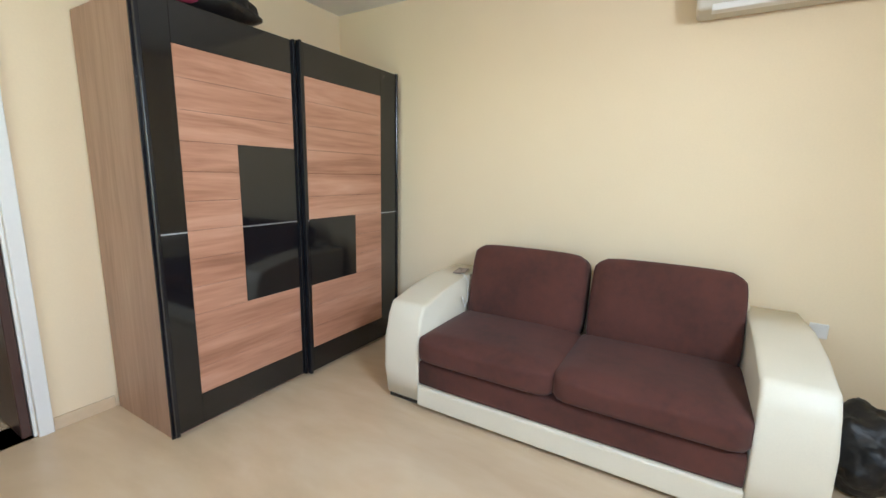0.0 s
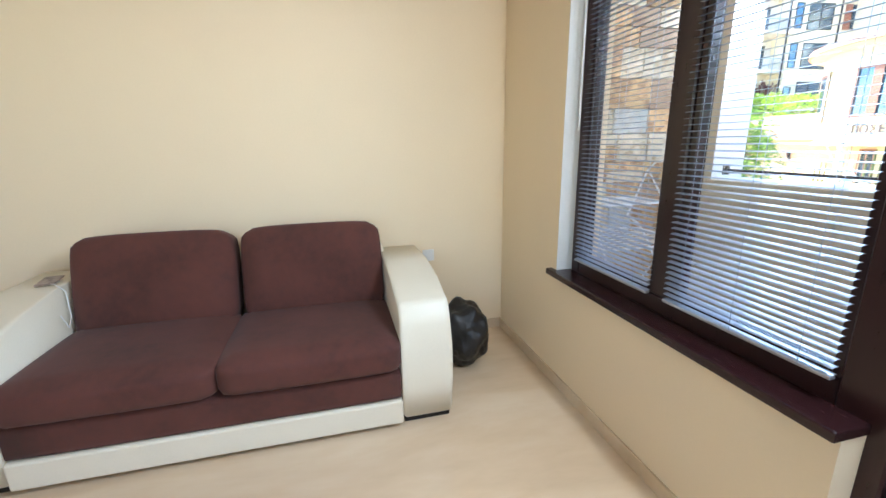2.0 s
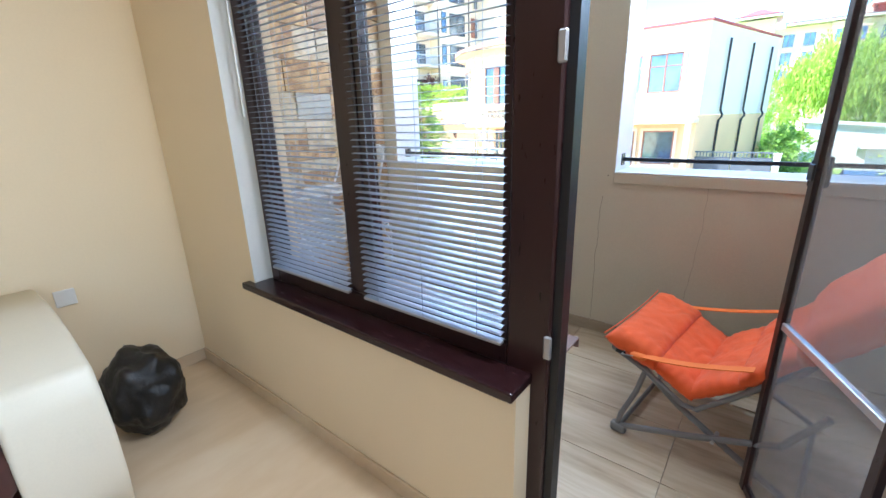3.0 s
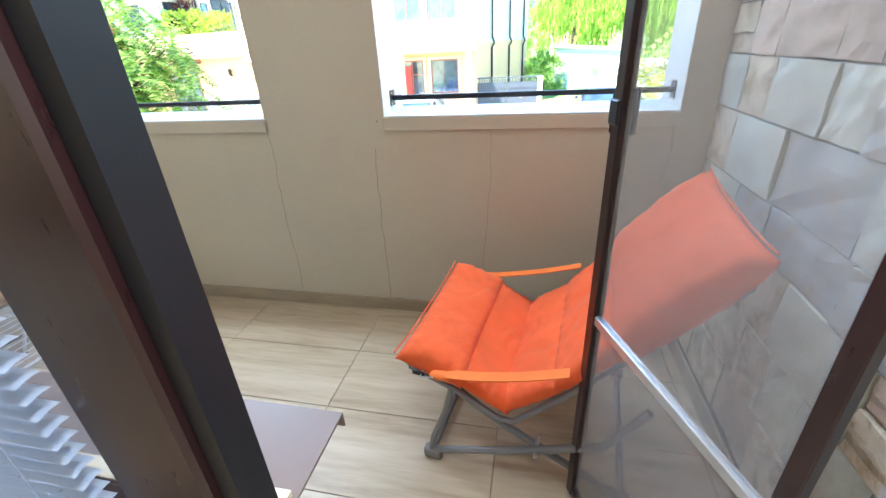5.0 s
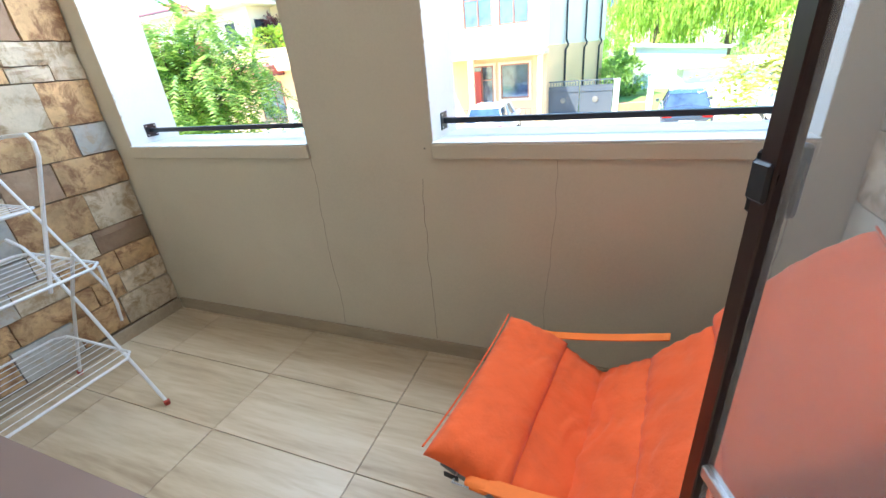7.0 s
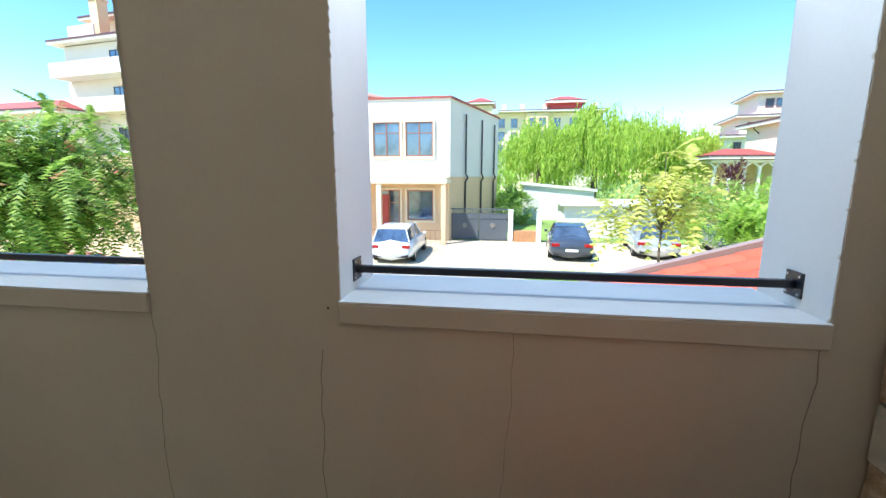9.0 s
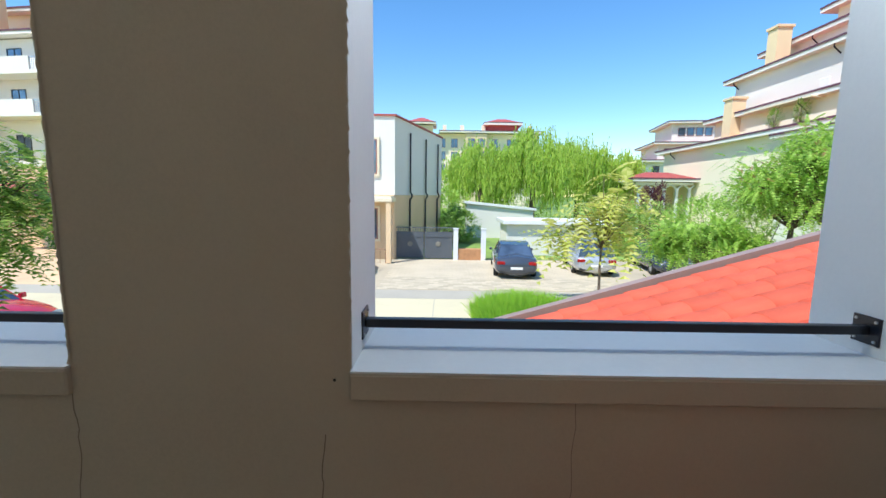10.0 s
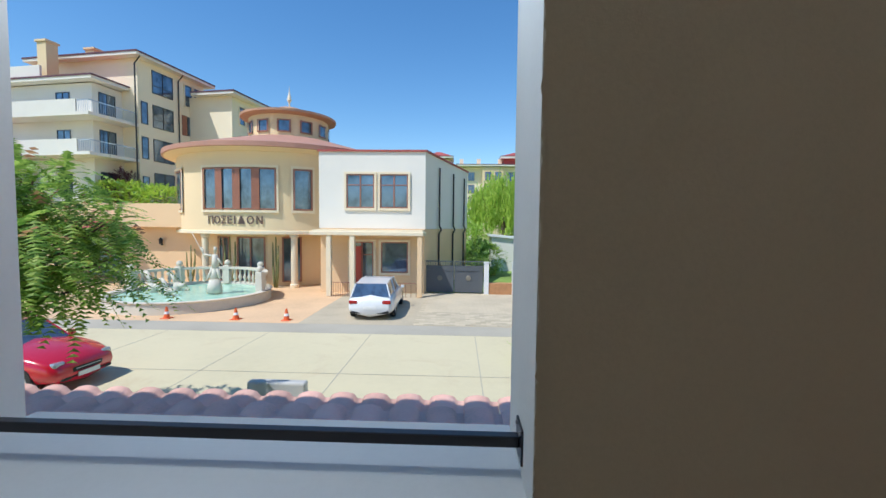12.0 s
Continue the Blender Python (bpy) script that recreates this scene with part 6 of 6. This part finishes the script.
for k in range(5):
    x = 0.2 + k * 1.35
    bm = boxes([(x, x + 0.26, 0, 0.26, 0, 4.7)])
    for s in (-1, 1):
        tube(bm, [(x + 0.13, 0.13, 4.3), (x + 0.13 + s * 0.2, 0.13, 4.75), (x + 0.13 + s * 0.6, 0.13, 5.0)], 0.10, 6)
    part("column", bm, M_WHITE, lg)
part("beam", boxm(-0.1, 6.0, -0.1, 4, 5.0, 5.25), M_WHITE, lg)
slab_roof(lg, -0.7, 6.5, -0.8, 4.6, 5.6, 0.28, rise=0.8)
part("back_wall", boxm(0, 5.9, 3.6, 3.9, 0, 4.99), M_FACC, lg)
for k, (x, z) in enumerate(((29.3, 9.15), (29.3, 9.16))):
    shrub("potted_bush", (x - 0.15, 36.5 - 2.6 * k, z - 1.95), (0.5, 0.5, 0.85), 400, M_LEAFD, "clipped dark green bush on a terrace of the stepped house", 90 + k, 0.2, "bush", "terrace bushes")
tb = thing("tower_house", pose(38.5, 78, G, 0, 0, -10), "distant stepped house with red tiled roofs", "building")
for x0, x1, y0, z0, z1 in ((0, 16, 0, 0, 10.0), (2.0, 15, 1, 10.5, 13.2), (4.5, 12.5, 2, 13.6, 17.0)):
    part("wall", boxm(x0, x1, y0, 12, z0, z1), M_FACW, tb)
    slab_roof(tb, x0 - 1, x1 + 1, y0 - 1, 13, z1 + 0.3, 0.3, rise=0.7)
    for k in range(4):
        xx = x0 + 1 + (x1 - x0 - 2) * k / 4
        window_set(tb, xx, xx + 1.2, z1 - 2.2, z1 - 0.7, y0, 1, surround=None)
# long far apartment house
fb = thing("far_apartments", pose(-8.5, 113, G), "long distant cream apartment house with red hipped roofs", "building")
part("wall", boxm(0, 34.5, 0, 14, 0, 19.5), M_FACL, fb)
part("wall", boxes([(1.0, 7.0, -2.5, -0.001, 0, 21.2), (15.5, 21.0, -1.5, -0.001, 0, 19.4)]), M_FACC, fb)
slab_roof(fb, 0.2, 7.8, -3.3, 6, 21.9, 0.4, rise=1.6)
slab_roof(fb, 8.6, 35.5, -2.0, 15, 20.0, 0.4, rise=1.2)
slab_roof(fb, 20.5, 30.5, 0.5, 9, 22.6, 0.6, rise=1.5)
part("tier_wall", boxm(21.5, 29.5, 1.5, 8, 19.8, 22.0), M_ROOFFAR, fb)
for k in range(3):
    for x in (1.6, 4.6, 8.6, 11.8, 16.2, 18.8, 22.5, 26.5, 29.0, 31.8):
        y = -2.5 if x < 6 else (-1.5 if 15 < x < 20.5 else 0.0)
        window_set(fb, x, x + 1.7, 15.9 - k * 3.3, 18.2 - k * 3.3, y, 2, surround=None)
for x in (9.5, 14.2, 20.0, 32.5):
    part("chimney", boxm(x, x + 1.0, 3, 4, 19.9, 22.2), M_FACL, fb)


# ---- tiled roofs under the balcony ----
def tile_mesh(name, L, Wt, amp=0.055):
    """One clay tile: a pan and a rounded barrel side by side, thick at the lower lip."""
    prof = []
    for i in range(11):
        u = i / 10
        z = amp * max(0.0, math.sin(math.pi * u / 0.8)) ** 0.7 if u < 0.79 else -0.030
        prof.append((u * Wt, z))
    bm = bmesh.new()
    rows = []
    for y, dz in ((0, 0.022), (0.0, 0.0), (L, -0.004)):
        rows.append([bm.verts.new((x, y, z + (0.0 if dz == 0.022 else 0.0) + (0.022 if y == 0 and dz else 0) - (0.0 if dz else 0.018))) for x, z in prof])
    lo, top, up = rows[1], rows[0], rows[2]
    for k in range(10):
        bm.faces.new((lo[k], lo[k + 1], top[k + 1], top[k]))
        bm.faces.new((top[k], top[k + 1], up[k + 1], up[k]))
    for f in bm.faces:
        f.smooth = True
    me = bpy.data.meshes.new(name)
    bm.to_mesh(me)
    bm.free()
    me.materials.append(M_ROOF)
    return me


TL, TW = 0.345, 0.222
tile_me = tile_mesh("roof_tile", TL + 0.05, TW + 0.002)
# same tile in the clay colour brightened for the shaded slope
tile_pale = tile_me.copy()
tile_pale.materials.clear()
tile_pale.materials.append(M_ROOFP)
# slope falling away from the balcony: eave at y 4.6
fr = thing("lower_roof", pose(-5.2, 4.62, 0.02), "clay tiled roof slope just below the balcony", "roof")
SL = 0.135
PW = 1.32
part("deck", boxes([(0, 7.6, -2.55, 0.0, -0.24, -0.16)]), M_EAVE, fr)
for r in range(7):
    for c in range(26):
        ob = new("roof_tile", tile_pale)
        ob.parent = fr
        y = -TL * r
        ob.matrix_local = pose(7.55 - c * TW * PW + 0.003 * math.sin(c * 7 + r), y, SL * TL * r - 0.02, 180 + 0, 0, 0) @ Matrix.Diagonal((PW, 1, -0.68, 1)) @ pose(0, 0, 0, -math.degrees(math.atan(SL)) + 180 - 180, 0, 0)
# roof rising to the right, its tiles laid along x
S2 = 0.295
rr_ = thing("side_roof", pose(2.55, 5.02, 0.04), "bright red clay tiled roof rising beside the balcony, partly in shade", "roof")
ang = math.degrees(math.atan(S2))
bm = bmesh.new()
for v in [(0, -2.95, 0), (7.0, -2.95, 7.0 * S2), (7.0, 0.06, 7.0 * S2), (0, 0.06, 0)]:
    bm.verts.new((v[0], v[1], v[2] - 0.03))
bm.verts.ensure_lookup_table()
f = bm.faces.new(bm.verts)
ex = bmesh.ops.extrude_face_region(bm, geom=[f])
bmesh.ops.translate(bm, verts=[g for g in ex["geom"] if isinstance(g, bmesh.types.BMVert)], vec=(0, 0, -0.10))
part("deck", bm, M_EAVE, rr_)
bm = bmesh.new()
for a, b in ((0.0, 7.0),):
    box(bm, a, b, 0.02, 0.13, -0.03, 0.075, m=pose(0, 0, 0, 0, -ang, 0))
part("verge_flashing", bm, surf("grey_brown_flashing", (0.30, 0.22, 0.19), 0.6, 0.1), rr_, "grey-brown verge flashing")
part("ridge_cap", lathe(bmesh.new(), [(0.02, 0.16), (0.13, 0.10), (0.20, 0.0), (0.16, -0.05)], 12, (5.4, 0.0, 5.4 * S2 + 0.10)), M_ROOF, rr_, "rounded clay ridge end")
nrow = 19
for r in range(nrow):
    for c in range(10):
        ob = new("roof_tile", tile_me)
        ob.parent = rr_
        ob.matrix_local = pose(0.0, 0, 0, 0, -ang, 0) @ pose(TL * r + (c % 3) * 0.115, -0.02 - c * TW * 1.3 + 0.002 * math.sin(r * 5 + c), 0.012, 0, 0, -90) @ Matrix.Diagonal((1.3, 1, 0.62, 1))
struct("meter_box", boxm(-2.95, -1.80, 8.75, 8.95, G, G + 0.74, 0.05, 3), surf("grey_cabinet", (0.48, 0.47, 0.45), 0.7), "low grey cabinet at the roadside")


# ---- pieces: balcony floor tiles, stone cladding, pavers ----
floor_out = bpy.data.objects["balcony_floor"]
TXW, TYW = 0.705, 0.35
rnd = random.Random(4)
shared = {}


def tile_piece(x0, x1, y0, y1, parent):
    w, d = round(x1 - x0, 4), round(y1 - y0, 4)
    if (w, d) not in shared:
        bm = bmesh.new()
        box(bm, -w / 2, w / 2, -d / 2, d / 2, -0.0075, 0.0, 0.0012)
        me = bpy.data.meshes.new("floor_tile")
        bm.to_mesh(me)
        bm.free()
        me.materials.append(M_FLOOR_OUT)
        shared[w, d] = me
    ob = new("floor_tile", shared[w, d])
    ob.parent = parent
    ob.location = ((x0 + x1) / 2, (y0 + y1) / 2, rnd.uniform(0, 0.0006))


xs = [-0.075] + [0.315 + TXW * k for k in range(5)] + [3.22]
ys = [0.22, 0.28, 0.63, 0.98, 1.33, 1.68, 1.705]
for a, b in zip(xs, xs[1:]):
    for c, d in zip(ys, ys[1:]):
        if b - a > 0.02 and d - c > 0.02:
            tile_piece(a + 0.0015, b - 0.0015, c + 0.0015, d - 0.0015, floor_out)

STONES = [surf("stone_cream", (0.62, 0.53, 0.40), 0.85, 0.2, 5, 30, 0.8, per=0.12, stain=(0.36, 0.26, 0.15), stain_at=(0.46, 0.62), dist=0.012),
          surf("stone_ochre", (0.56, 0.37, 0.19), 0.85, 0.25, 5, 30, 0.8, per=0.15, stain=(0.26, 0.14, 0.07), stain_at=(0.46, 0.6), dist=0.012),
          surf("stone_grey", (0.43, 0.43, 0.41), 0.85, 0.2, 5, 30, 0.8, per=0.12, stain=(0.42, 0.36, 0.28), stain_at=(0.5, 0.62), dist=0.012),
          surf("stone_brown", (0.30, 0.20, 0.13), 0.85, 0.25, 5, 30, 0.8, per=0.15, stain=(0.34, 0.24, 0.16), stain_at=(0.5, 0.6), dist=0.012),
          surf("stone_pale_green", (0.58, 0.58, 0.50), 0.85, 0.15, 5, 30, 0.8, per=0.10, dist=0.012)]
PALE = [STONES[0], STONES[0], STONES[4], STONES[2], surf("stone_pink", (0.60, 0.47, 0.37), 0.85, 0.2, 5, 30, 0.8, per=0.12, stain=(0.46, 0.36, 0.28), stain_at=(0.5, 0.62), dist=0.012)]


def stone(parent, x, nx, y0, y1, z0, z1, mat, rg):
    """A split stone slab on the wall plane x, facing nx: uneven face and chipped edges."""
    n = 4
    bm = bmesh.new()
    g = []
    t = rg.uniform(0.020, 0.033)
    for i in range(n + 1):
        row = []
        for j in range(n + 1):
            u, v = i / n, j / n
            e = 0.0035
            y = y0 + (y1 - y0) * u + (rg.uniform(-e, e) if 0 < i < n else rg.uniform(0, e) * (1 if i == 0 else -1))
            z = z0 + (z1 - z0) * v + (rg.uniform(-e, e) if 0 < j < n else rg.uniform(0, e) * (1 if j == 0 else -1))
            rim = i in (0, n) or j in (0, n)
            row.append(bm.verts.new((x + nx * (t * (0.86 if rim else 1.0) + rg.uniform(-0.004, 0.004)), y, z)))
        g.append(row)
    for i in range(n):
        for j in range(n):
            q = (g[i][j], g[i + 1][j], g[i + 1][j + 1], g[i][j + 1])
            bm.faces.new(q if nx > 0 else q[::-1])
    loop = [g[i][0] for i in range(n + 1)] + [g[n][j] for j in range(1, n + 1)] + [g[i][n] for i in range(n - 1, -1, -1)] + [g[0][j] for j in range(n - 1, 0, -1)]
    back = [bm.verts.new((x - nx * 0.002, v.co.y, v.co.z)) for v in loop]
    for k in range(len(loop)):
        q = (loop[k], back[k], back[(k + 1) % len(loop)], loop[(k + 1) % len(loop)])
        bm.faces.new(q if nx > 0 else q[::-1])
    part("stone", bm, mat, parent)


def clad(parent, x, nx, z_top, mats, seed, size=1.0):
    rg = random.Random(seed)
    z = 0.08
    while z < z_top:
        h = rg.choice((0.12, 0.14, 0.16, 0.19)) * size
        y = 1.70
        while y > 0.27:
            w = rg.uniform(0.13, 0.34) * size
            y0 = max(0.255, y - w)
            if y0 - 0.255 < 0.09:
                y0 = 0.255
            if h > 0.15 and rg.random() < 0.12:
                k = z + h * rg.uniform(0.4, 0.6)
                stone(parent, x, nx, y0 + 0.0012, y - 0.0012, z + 0.0012, k - 0.0012, rg.choice(mats), rg)
                stone(parent, x, nx, y0 + 0.0012, y - 0.0012, k + 0.0012, z + h - 0.0012, rg.choice(mats), rg)
            else:
                stone(parent, x, nx, y0 + 0.0012, y - 0.0012, z + 0.0012, z + h - 0.0012, rg.choice(mats), rg)
            y = y0
        z += h


clad(bpy.data.objects["stone_wall_west"], -0.075, 1, 2.65, [STONES[0], STONES[1], STONES[1], STONES[1], STONES[2], STONES[3], STONES[0], STONES[0]], 5, 1.1)
clad(bpy.data.objects["stone_wall_east"], 3.22, -1, 2.65, PALE, 9, 1.1)

# grey pavers of the car park: the nearest rows one by one, the rest joined
fc = bpy.data.objects["forecourt"]
pm = bpy.data.meshes.new("paver")
bm = box(bmesh.new(), -0.195, 0.195, -0.095, 0.095, -0.01, 0.012, 0.004)
bm.to_mesh(pm)
bm.free()
pm.materials.append(M_PAVER)
k = 0
for r in range(12):
    for c in range(24):
        ob = new("paver", pm)
        ob.parent = fc
        ob.location = (-0.4 + c * 0.4 + (0.2 if r % 2 else 0), 16.7 + r * 0.2, G + 0.008)
V, F = [], []
for r in range(12, 37):
    for c in range(24):
        x, y = -0.4 + c * 0.4 + (0.2 if r % 2 else 0), 16.7 + r * 0.2
        n = len(V)
        for z, s in ((G + 0.005, 0.0), (G + 0.020, 0.006)):
            V += [(x - 0.195 + s, y - 0.095 + s, z), (x + 0.195 - s, y - 0.095 + s, z), (x + 0.195 - s, y + 0.095 - s, z), (x - 0.195 + s, y + 0.095 - s, z)]
        F += [(n + 4, n + 5, n + 6, n + 7), (n, n + 1, n + 5, n + 4), (n + 1, n + 2, n + 6, n + 5), (n + 2, n + 3, n + 7, n + 6), (n + 3, n, n + 4, n + 7)]
mesh_part("pavers", V, F, M_PAVER, fc, "joined grey pavers", "stuff")
